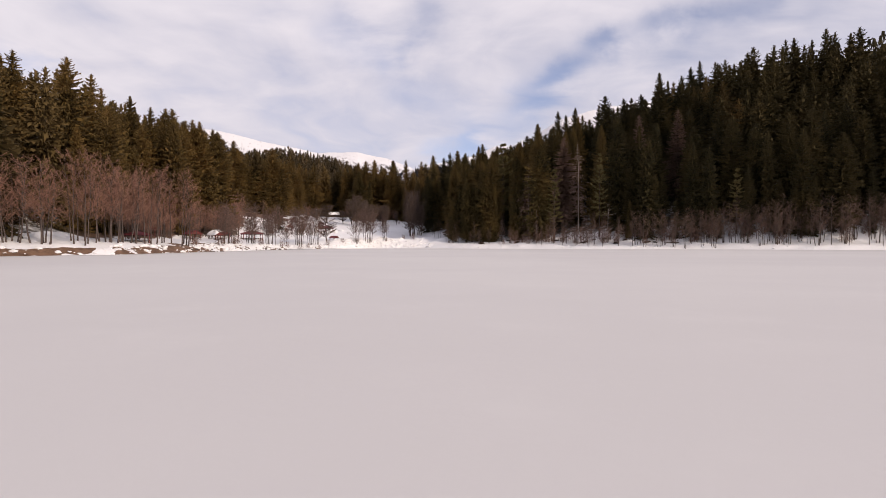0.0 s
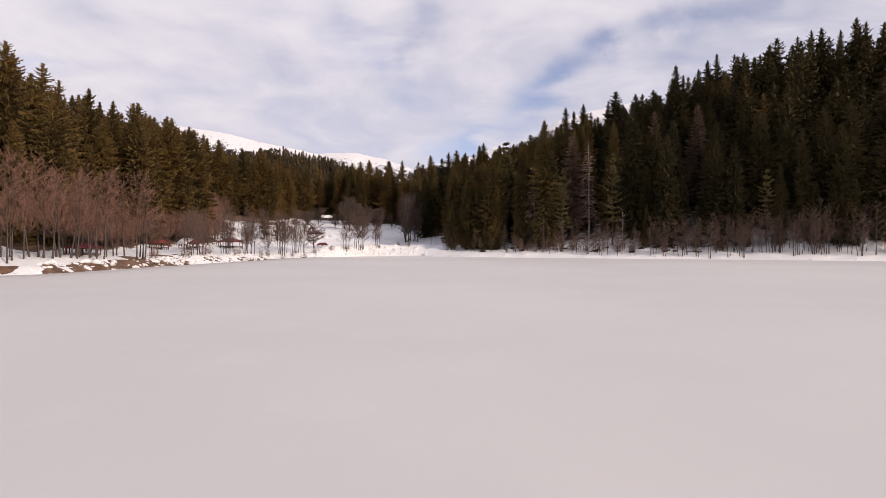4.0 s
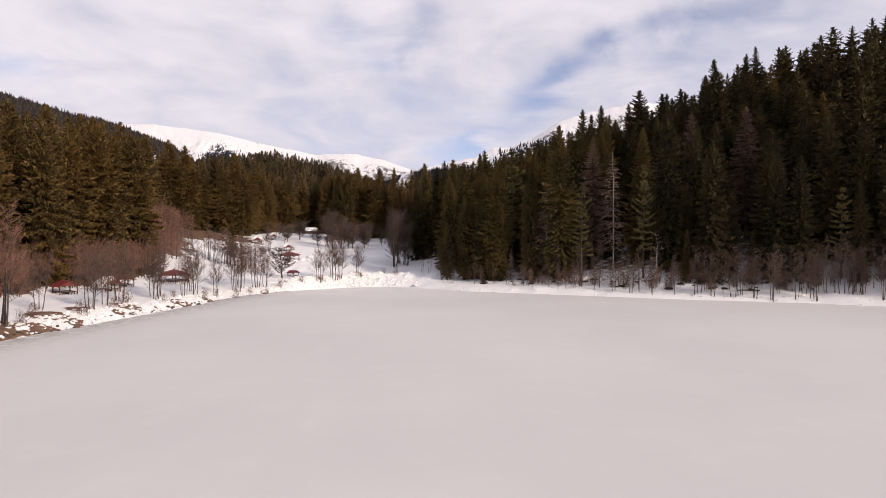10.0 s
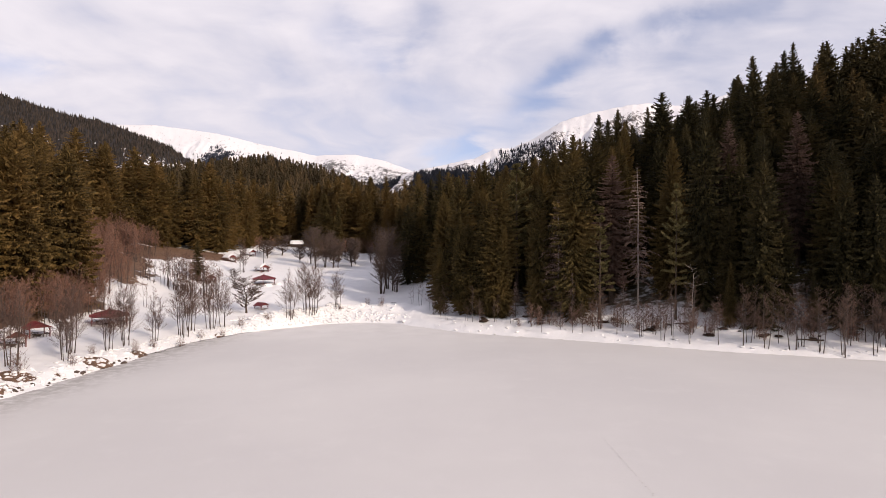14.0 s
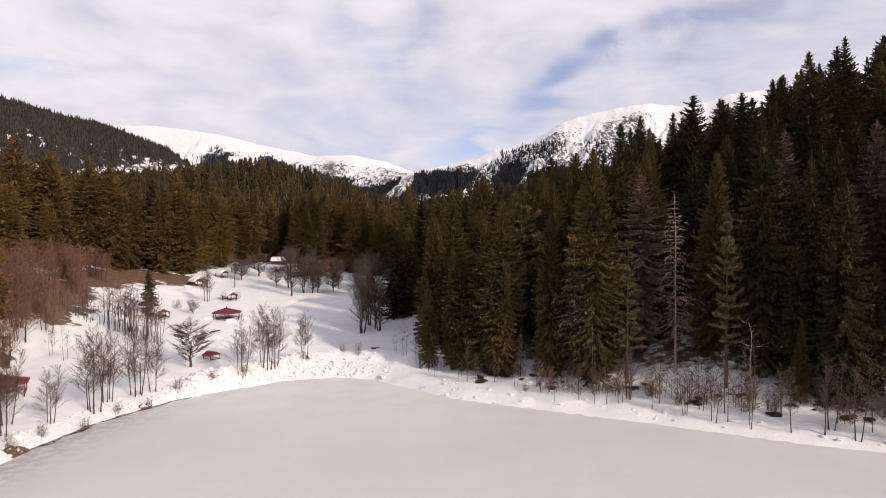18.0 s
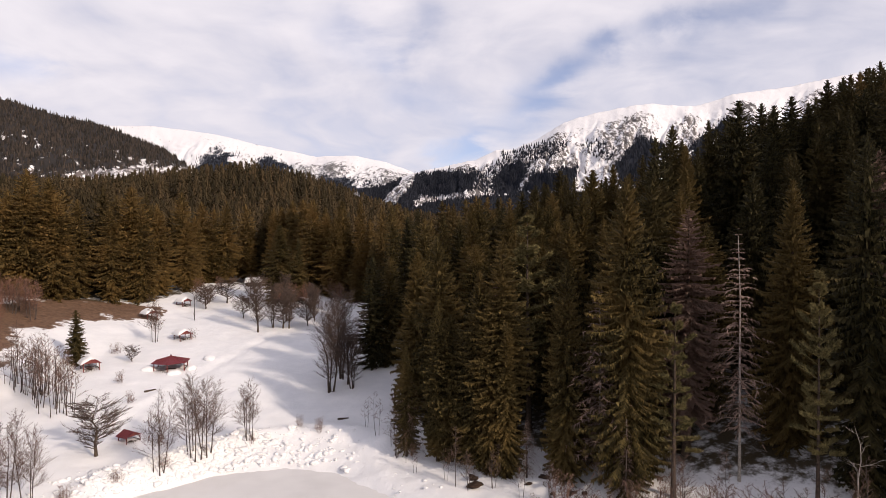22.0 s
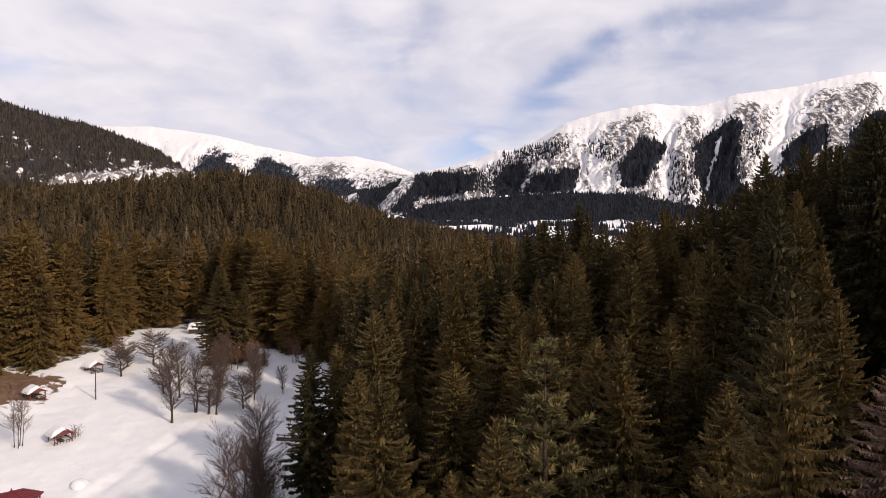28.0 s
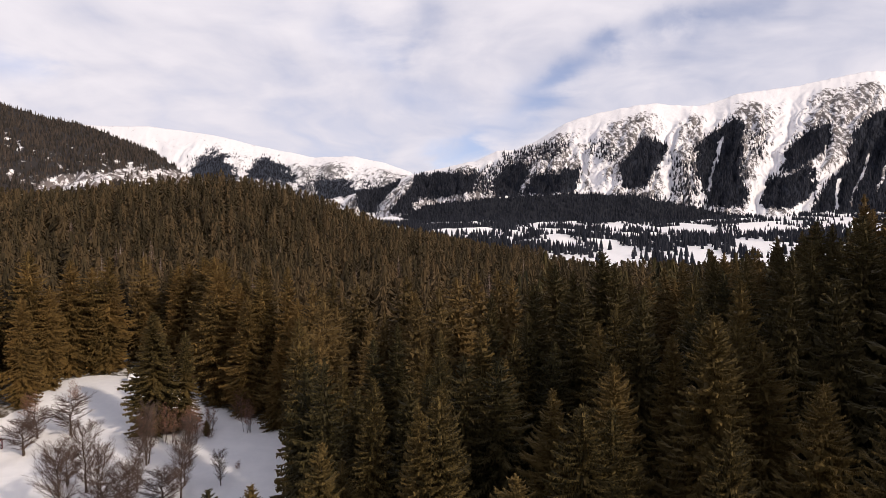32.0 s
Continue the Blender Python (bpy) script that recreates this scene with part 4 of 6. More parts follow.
    x, y = forest_sites(-720, 420, 560, 860, 7.2, 9, lambda x, y: (np.abs(x + 20) < 0.80 * (y - 60)) & ~((x > 120) & (y > 640)))
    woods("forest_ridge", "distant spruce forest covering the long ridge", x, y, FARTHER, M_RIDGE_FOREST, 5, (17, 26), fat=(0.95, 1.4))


build_forests()


def cone_tree(seed):
    """The simplest far tree: a few ragged skirts."""
    r = np.random.RandomState(seed)
    V, T, n = [], [], 0
    for z0, z1, rad in ((0.0, 0.62, 0.20), (0.28, 0.82, 0.15), (0.55, 1.0, 0.10)):
        for k in range(5):
            a, b = 6.283 * k / 5 + seed, 6.283 * (k + 1) / 5 + seed
            V += [(rad * math.cos(a), rad * math.sin(a), z0 + r.uniform(-0.05, 0.05)), (rad * math.cos(b), rad * math.sin(b), z0 + r.uniform(-0.05, 0.05)), (0, 0, z1)]
            T.append((n, n + 1, n + 2))
            n += 3
    return np.array(V), np.array(T)


CONES = [cone_tree(k) for k in range(4)]


def slope_woods(name, label, slope, count, seed, stand, least, tall, leaf):
    """Far trees standing on a mountain's slope, where its woods are."""
    U, Y, Z, V, spur = slope
    r = np.random.RandomState(seed)
    i = r.randint(0, U.shape[0] - 1, count)
    j = r.randint(0, U.shape[1] - 1, count)
    fu, fv = r.rand(count), r.rand(count)

    def at(G):
        return (G[i, j] * (1 - fu) + G[i + 1, j] * fu) * (1 - fv) + (G[i, j + 1] * (1 - fu) + G[i + 1, j + 1] * fu) * fv

    x, y, z, v, s = (at(G) for G in (U, Y, Z, V, spur))
    w = stand(1000 * (x - 5) / (y - 90), 1000 * (z - 24) / (y - 90), v, s)
    keep = (w + 0.55 * (r.rand(count) - 0.5) > least) & (v < 1.06)
    woods(name, label, x[keep], y[keep], CONES, leaf, seed, tall, sink=1.0, ground=z[keep])


slope_woods("west_hill_forest", "dark spruce forest on the western hill", west, 34000, 71, west_stand, 0.55, (9, 15), M_FAR_FOREST)
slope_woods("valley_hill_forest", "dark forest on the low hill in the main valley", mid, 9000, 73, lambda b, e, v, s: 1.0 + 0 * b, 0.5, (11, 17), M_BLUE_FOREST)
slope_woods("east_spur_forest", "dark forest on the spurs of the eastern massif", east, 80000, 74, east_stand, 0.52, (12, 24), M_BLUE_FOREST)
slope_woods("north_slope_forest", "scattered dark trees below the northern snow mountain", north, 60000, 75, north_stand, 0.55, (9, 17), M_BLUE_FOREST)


def build_valley_woods():
    x, y = forest_sites(-320, 1700, 720, 2150, 10.0, 82, lambda x, y: (waves(x, y * 0.3, 130.0, 83) + 0.6 * waves(x, y * 0.4, 45.0, 84) + 0.3 * waves(x, y, 17.0, 86) > np.where(x < 0.15 * y - 60, -0.1, np.where(y > 1750, 0.42, 0.16))) & (np.abs(x) < 0.85 * y))
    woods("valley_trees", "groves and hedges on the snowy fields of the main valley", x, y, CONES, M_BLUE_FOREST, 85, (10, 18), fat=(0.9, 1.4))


build_valley_woods()

# ---------------------------------------------------------------- bare trees


def tube(V, T, pts, radii, sides=3):
    """A tapering limb through points."""
    base = len(V)
    for i, (p, rad) in enumerate(zip(pts, radii)):
        d = (pts[min(i + 1, len(pts) - 1)] - pts[max(i - 1, 0)]).normalized()
        a = d.orthogonal().normalized()
        b = d.cross(a)
        for k in range(sides):
            t = 6.283 * k / sides
            V.append(p + (a * math.cos(t) + b * math.sin(t)) * rad)
    for i in range(len(pts) - 1):
        for k in range(sides):
            q, w = base + i * sides + k, base + i * sides + (k + 1) % sides
            T.append((q, w, w + sides))
            T.append((q, w + sides, q + sides))


def blade(V, T, p, tip, rad):
    """A twig: a thin three-sided spike."""
    d = (tip - p).normalized()
    a = d.orthogonal().normalized() * rad
    b = d.cross(a)
    n = len(V)
    V += [p + a, p - a * 0.5 + b * 0.87, p - a * 0.5 - b * 0.87, tip]
    T += [(n, n + 1, n + 3), (n + 1, n + 2, n + 3), (n + 2, n, n + 3)]


def bare_tree_arrays(seed, h, stems=1, spread=0.5, low=0.3, n1=20, n2=5, n3=3, reach=0.27, rise=0.8, stem_r=0.09, crook=0.03, twig=1.0):
    r = random.Random(seed)
    V, T, V2, T2 = [], [], [], []

    def aim(az, el):
        return Vector((math.cos(az) * math.cos(el), math.sin(az) * math.cos(el), math.sin(el)))

    for s in range(stems):
        az = 6.283 * s / stems + r.uniform(-0.5, 0.5)
        off = spread * r.uniform(0.3, 1.0) if stems > 1 else 0.0
        p = Vector((math.cos(az) * off, math.sin(az) * off, -0.3))
        hh = h * r.uniform(0.78, 1.05)
        lean = Vector((math.cos(az), math.sin(az), 0)) * (0.10 * r.uniform(0.2, 1.4) if stems > 1 else 0.03)
        pts = [p]
        for i in range(1, 8):
            f = i / 7
            pts.append(p + Vector((0, 0, hh * f + 0.3 * f)) + lean * hh * f * (1.3 - 0.5 * f) + Vector((r.uniform(-1, 1), r.uniform(-1, 1), 0)) * hh * crook * f)
        radii = [stem_r * (1 - 0.93 * i / 7) * (1.3 if i == 0 else 1) for i in range(8)]
        tube(V, T, pts, radii, 5)
        for k in range(n1):
            f = low + (0.98 - low) * (k + r.random()) / n1
            j = min(int(f * 7), 6)
            q = pts[j].lerp(pts[j + 1], f * 7 - j)
            g = (f - low) / (1 - low)
            L1 = h * reach * (0.50 + 0.62 * math.sin(2.8 * g + 0.2) if crook > 0.06 else 1.08 - 0.72 * g) * r.uniform(0.6, 1.15)
            a1, e1 = r.uniform(0, 6.283), rise * r.uniform(0.55, 1.25)
            b0 = q
            b1 = q + aim(a1, e1 * 0.8) * L1 * 0.5
            b2 = b1 + aim(a1 + r.uniform(-0.4, 0.4), e1 * 1.15) * L1 * 0.5
            r1 = max(stem_r * 0.36 * (1 - 0.6 * f), 0.012)
            tube(V, T, [b0, b1, b2], [r1, r1 * 0.62, 0.006], 3)
            for m in range(n2):
                g = 0.2 + 0.8 * (m + r.random()) / n2
                q2 = b0.lerp(b1, g * 2) if g < 0.5 else b1.lerp(b2, min(g * 2 - 1, 1))
                a2, e2 = a1 + r.choice((-1, 1)) * r.uniform(0.3, 1.1), e1 * r.uniform(0.3, 1.35)
                L2 = L1 * 0.46 * r.uniform(0.55, 1.2)
                tip = q2 + aim(a2, e2) * L2
                blade(V2, T2, q2, tip, 0.013 * twig)
                for n in range(n3):
                    g2 = 0.25 + 0.75 * (n + r.random()) / max(n3, 1)
                    q3 = q2.lerp(tip, min(g2, 1))
                    blade(V2, T2, q3, q3 + aim(a2 + r.choice((-1, 1)) * r.uniform(0.3, 1.0), e2 * r.uniform(0.6, 1.5)) * L2 * r.uniform(0.35, 0.75), 0.0085 * twig)
    return (np.array(V), np.array(T)), (np.array(V2), np.array(T2))


def bare_stock(name, label, specs, wood, twig, group=""):
    """Stock trees of one kind, each with stems and twigs as parts."""
    made = []
    for spec in specs:
        a, b = bare_tree_arrays(**spec)
        root = new(name)
        child("trunk", mesh_from("trunk", *a, wood, smooth=True), root)
        tagged(child("crown", mesh_from("crown", *b, twig), root), kind="stuff")
        made.append(tagged(root, label, "tree" if "shrub" not in name else "shrub", group))
    return made


def stand(stock, x, y, size, r, z=None, sink=0.1):
    """Puts a stock tree, or a copy of it, on the ground."""
    ob = stock[r.randint(len(stock))]
    m = pose(x, y, (float(land(x, y)) if z is None else z) - sink, 0, 0, r.uniform(0, 360)) @ Matrix.Diagonal((size * r.uniform(0.9, 1.12), size * r.uniform(0.9, 1.12), size, 1))
    if ob.name not in used_first:
        used_first.add(ob.name)
        ob.matrix_world = m
        return ob
    c = copy_thing(ob, Matrix())
    c.matrix_basis = m
    return c


ALDERS = bare_stock("alder", "leafless grey-brown alder clump rooted in the snowy lake bank", [
    dict(seed=1, h=9.0, stems=5, spread=0.9, low=0.26, n1=31, n2=8, n3=5, reach=0.25, rise=1.0, stem_r=0.07, crook=0.014, twig=0.85), dict(seed=2, h=9.0, stems=4, spread=0.7, low=0.28, n1=31, n2=8, n3=5, reach=0.25, rise=1.0, stem_r=0.07, crook=0.014, twig=0.85),
    dict(seed=3, h=9.0, stems=3, spread=0.6, low=0.25, n1=36, n2=8, n3=5, reach=0.25, rise=1.0, stem_r=0.075, crook=0.014, twig=0.85)], M_GREY_BARK, M_BANK_TWIG, "alders along the shore")
SLIM = bare_stock("alder", "slender leafless alder on the snowy bank below the spruces", [
    dict(seed=11, h=9.0, stems=1, low=0.26, n1=34, n2=5, n3=3, reach=0.19, stem_r=0.072, rise=0.85, crook=0.014, twig=1.35), dict(seed=12, h=9.0, stems=2, spread=0.4, low=0.28, n1=28, n2=5, n3=3, reach=0.18, stem_r=0.064, rise=0.85, crook=0.016, twig=1.35),
    dict(seed=13, h=9.0, stems=3, spread=0.5, low=0.30, n1=24, n2=5, n3=3, reach=0.18, stem_r=0.06, rise=0.85, crook=0.018, twig=1.35)], M_GREY_BARK, M_SHORE_TWIG, "alders along the shore")
RED = bare_stock("alder", "leafless reddish-brown alder thicket on the thawed bank", [
    dict(seed=21, h=11.0, stems=6, spread=1.6, low=0.2, n1=24, n2=6, n3=5, reach=0.26, rise=0.95, stem_r=0.10, twig=1.6), dict(seed=22, h=11.0, stems=5, spread=1.4, low=0.24, n1=26, n2=6, n3=5, reach=0.27, rise=0.95, stem_r=0.11, twig=1.6),
    dict(seed=23, h=11.0, stems=7, spread=1.8, low=0.22, n1=21, n2=6, n3=5, reach=0.25, rise=1.0, stem_r=0.085, twig=1.6)], M_GREY_BARK, M_RED_TWIG, "reddish alders")
ORCHARD = bare_stock("fruit_tree", "gnarled leafless fruit tree with a broad dark crown in snow", [
    dict(seed=31, h=7.5, stems=1, low=0.20, n1=40, n2=12, n3=7, reach=0.38, rise=0.52, stem_r=0.22, crook=0.07, twig=2.3), dict(seed=32, h=7.5, stems=2, spread=0.3, low=0.2, n1=28, n2=11, n3=7, reach=0.38, rise=0.6, stem_r=0.17, crook=0.07, twig=2.3)],
    M_BARK, M_DARK_TWIG, "fruit trees in the meadow")
BROAD = bare_stock("beech", "tall leafless broad-crowned tree standing in the meadow snow", [
    dict(seed=41, h=13.0, stems=1, low=0.16, n1=80, n2=9, n3=6, reach=0.24, rise=0.95, stem_r=0.20, crook=0.065, twig=1.4), dict(seed=42, h=13.0, stems=3, spread=0.5, low=0.16, n1=40, n2=9, n3=6, reach=0.23, rise=0.95, stem_r=0.15, crook=0.065, twig=1.4)],
    M_BARK, M_DARK_TWIG, "bare trees in the meadow")
SAPLINGS = bare_stock("sapling", "thin leafless sapling in the snow of the slope", [
    dict(seed=51, h=7.0, stems=1, low=0.35, n1=13, n2=4, n3=3, reach=0.19, stem_r=0.055, twig=1.6), dict(seed=52, h=7.0, stems=2, spread=0.5, low=0.35, n1=11, n2=4, n3=3, reach=0.19, stem_r=0.05, twig=1.6)],
    M_GREY_BARK, M_TWIG, "saplings on the slope")
SHRUBS = bare_stock("shrub", "low leafless brown shrub sticking out of the snow", [
    dict(seed=61, h=2.0, stems=8, spread=0.5, low=0.15, n1=9, n2=4, n3=2, reach=0.35, stem_r=0.025), dict(seed=62, h=2.0, stems=10, spread=0.7, low=0.1, n1=8, n2=4, n3=2, reach=0.4, stem_r=0.022)],
    M_TWIG, M_TWIG, "shrubs")


def along(points, step):
    """Places at even steps along a line."""
    out = []
    for (x0, y0), (x1, y1) in zip(points, points[1:]):
        n = max(1, int(math.hypot(x1 - x0, y1 - y0) / step))
        out += [(x0 + (x1 - x0) * i / n, y0 + (y1 - y0) * i / n) for i in range(n)]
    return out


def build_bare_trees():
    r = np.random.RandomState(5)
    # west bank, from the clearing at the lake's head back towards the start
    for x, y, h in ((-40.1, 153.2, 6.6), (-38.3, 158.5, 9.6), (-38.5, 161.6, 9.2), (-36.3, 165.7, 9.6), (-35.2, 167.8, 8.4), (-25.4, 175.8, 8.6),
                    (-22.9, 179.2, 9.3), (-21.8, 180.6, 9.6), (-18.0, 184.8, 7.0), (-53.0, 231.5, 9.0)):
        stand(ALDERS, x, y, h / 9.0, r)
    for x, y in along([(-41.5, 151), (-43.5, 140), (-45.5, 126), (-47.5, 112)], 3.7):
        stand(ALDERS, x + r.uniform(-2.2, 1.6), y + r.uniform(-1, 1), r.uniform(0.78, 1.0), r)
    for x, y in along([(-48.5, 106), (-50, 92), (-55, 84), (-60, 76), (-63, 62)], 3.4):
        stand(RED, x + r.uniform(-4.5, 1.5), y + r.uniform(-1.5, 1.5), r.uniform(1.0, 1.35), r)
    # low thicket on the brown bank under the grove
    for row in (-58.5, -61.5):
        for x, y in along([(row, 172), (row - 1, 150), (row - 1, 130), (row, 108)], 2.3):
            stand(RED, x + r.uniform(-1.6, 1.6), y + r.uniform(-1.1, 1.1), r.uniform(0.5, 0.72), r)
    # the thawed slope
    for x, y in along([(-66, 182), (-72, 190), (-76, 202), (-79, 216), (-81, 236)], 1.35):
        stand(RED, x + r.uniform(-8, 6), y + r.uniform(-3, 3), r.uniform(0.5, 0.9), r)
    for x, y in along([(-66, 199.6), (-59.6, 200.4), (-51.3, 194.8), (-44.7, 188.7)], 1.05):
        stand(SAPLINGS, x + r.uniform(-1.2, 1.2), y + r.uniform(-1.5, 1.5), r.uniform(1.1, 1.5), r)
        stand(SAPLINGS, x + r.uniform(-2.5, 2.5), y + r.uniform(-1.0, 3.5), r.uniform(1.0, 1.4), r)
    for x, y, h in ((-57.6, 179.6, 5.7), (-53.8, 177.3, 5.6), (-52.6, 178.6, 4.6), (-60, 184, 5.0), (-54.2, 232.4, 5.0)):
        stand(SAPLINGS, x, y, h / 7.0, r)
    # trees of the meadow
    for x, y, h in ((-34.8, 179.1, 7.8), (-50.5, 217.6, 3.5), (-30.0, 246.4, 7.6), (-24.9, 249.3, 6.5), (-55.7, 265.4, 6.6), (-53.0, 273.5, 8.0), (-58.0, 272, 6.0), (-42.6, 256.2, 6.1)):
        stand(ORCHARD, x, y, h / 7.5, r)
    for x, y, h in ((-34.8, 242.6, 14.2), (-38.7, 254.4, 11.7), (-32.7, 247.5, 10.0), (-28.5, 246, 9.9), (-24.1, 252.9, 9.2), (-31.5, 254.9, 9.2), (-25, 256.3, 8.5), (-19.8, 256.8, 6.0), (-34.0, 263, 9.5), (-27.5, 264, 8.5),
                    (-10.8, 204.2, 14.0), (-10.2, 211, 14.5), (-8.6, 208.0, 12.0), (-7.5, 205.5, 9.0), (-12.2, 217, 9.5)):
        stand(BROAD, x, y, h / 13.0, r)
    # slender alders on the east bank
    for x, y, h in ((20.2, 162.8, 4.5), (23.4, 162.4, 5.2), (25.1, 161.2, 5.9), (26.6, 161.0, 5.4), (28.2, 160.3, 6.0), (31.7, 158.6, 7.2), (34.9, 156.1, 6.6), (37.3, 154.0, 7.8), (38.8, 153.6, 7.0), (40.6, 152.0, 7.2),
                    (44.1, 149.9, 7.9), (47.3, 149.1, 9.6), (48.3, 149.8, 9.0), (49.7, 147.5, 9.7), (53.0, 146.4, 9.8), (54.4, 146.6, 9.5), (55.9, 144.8, 9.1), (58.2, 143.5, 9.8), (61.9, 142.6, 9.1), (64.3, 141.3, 9.4)):
        stand(SLIM, x, y, h / 9.0, r)
    for x, y in along([(30, 160.5), (46, 152.5), (60, 146.5), (78, 138)], 3.4):
        stand(SLIM, x + r.uniform(-1, 1), y + r.uniform(-1, 2.5), r.uniform(0.7, 1.1), r)
    for x, y in along([(60, 145.6), (70, 139.6), (80, 134.8), (94, 131.4), (108, 129.4), (126, 125.9)], 1.4):
        stand(SLIM, x + r.uniform(-1, 1), y + r.uniform(-1.4, 4.5), r.uniform(0.85, 1.2) * (1.12 if x > 74 else 1.0), r)
    for row in (6.0, 9.0):
        for x, y in along([(58, 143), (64, 140.5), (72, 135), (84, 130), (104, 127), (126, 123)], 3.3):
            stand(SLIM, x + r.uniform(-1, 1), y + row + r.uniform(-1.3, 1.3), r.uniform(0.8, 1.0) * (1.15 if x > 74 else 1.0), r)
    for x, y in along([(46, 148), (64, 140.5), (72, 135), (84, 130), (104, 127), (124, 123)], 6.5):
        stand(SHRUBS, x + r.uniform(-1, 1), y + 6.5 + r.uniform(-1.5, 2.5), r.uniform(1.4, 2.3), r, sink=0.05)
    for x, y in along([(-2, 187), (2, 181), (9, 172.5), (20, 167)], 2.3):
        stand(SLIM if r.rand() < 0.4 else SAPLINGS, x + r.uniform(-1.2, 1.2), y + r.uniform(-1, 1.2), r.uniform(0.5, 0.85), r)
    for x, y in along([(-46, 108), (-42.5, 135), (-39.5, 150), (-34, 164), (-26, 177), (-13, 189), (-3, 184)], 5.0) + [(-40.5, 198), (-45, 205), (-56, 222), (-29, 274), (-18, 262), (-14, 250), (-46, 236)]:
        stand(SHRUBS, x + r.uniform(-1.5, 1.5), y + r.uniform(-1, 1), r.uniform(0.5, 1.1), r, sink=0.05)
    for x, y in along([(18, 167.5), (30, 162), (42, 156), (54, 151), (66, 146)], 3.0):
        stand(SHRUBS, x + r.uniform(-1.5, 1.5), y + r.uniform(-1, 2), r.uniform(0.6, 1.3), r, sink=0.05)


build_bare_trees()


def build_thickets():
    r = np.random.RandomState(15)
    # brown brush round the foot of the old spruce, and at the hut
    for x, y in ((-37.5, 270.0), (-34.5, 271.5), (-32.0, 273.5), (-30.0, 271.0), (-29.0, 276.0), (-46.5, 296.0), (-41.0, 297.0), (-25.0, 282.0), (-22.0, 276.0), (-62.0, 276.0), (-60.0, 286.0)):
        stand(RED, x, y, r.uniform(0.42, 0.62), r)
    # brush under the spruces of the east bank
    for x, y in along([(20, 166.5), (30, 162.5), (42, 157.5), (54, 152), (66, 146.5), (84, 139)], 2.6):
        stand(SHRUBS, x + r.uniform(-1.5, 1.5), y + r.uniform(-1, 2.5), r.uniform(1.2, 2.2), r, sink=0.05)


build_thickets()

# ---------------------------------------------------------------- marked single trees
FENCE_AT = (-14.5, 234.5)
LOGS = ((-6.9, 193.1, 1.6, 20), (-39.8, 202.8, 1.8, 50), (57, 149, 3.5, 160), (-62, 172, 3.0, 100))
TRACKS = ((-16.0, 44.2, 26.0, 46.4, 84), (16.4, 110.0, 16.8, 90.0, 40))
DEAD_CROWN = [mesh_from("dead_crown", *dead_arrays(90, 0.12, 0.115), M_DEAD), mesh_from("dead_crown", *spruce_arrays(91, 1, bare_to=0.16, slim=0.13, sparse=0.89, droop=0.4), M_DRY_NEEDLES)]
SNAG_CROWN = mesh_from("bare_branches", *dead_arrays(95, 0.22, 0.10, 0.7), M_DEAD)
PINE_CROWN = [mesh_from("pine_crown", *pine_arrays(97 + k, 0.25, 0.14), M_PINE) for k in range(2)]
WIDE_DEAD = mesh_from("dead_crown", *dead_arrays(92, 0.10, 0.27, 0.62), M_DEAD)
WHITE_TRUNK = mesh_from("trunk", *trunk_arrays(seed=4, r0=0.0036), M_WHITE_BARK, smooth=True)


def single(name, crown, trunk, label, x, y, h, fat, turn):
    ob = conifer(name, crown, trunk, label)
    ob.matrix_world = pose(x, y, float(land(x, y)) - 0.3, 0.6, -0.5, turn) @ Matrix.Diagonal((h * fat, h * fat, h, 1))
    return ob


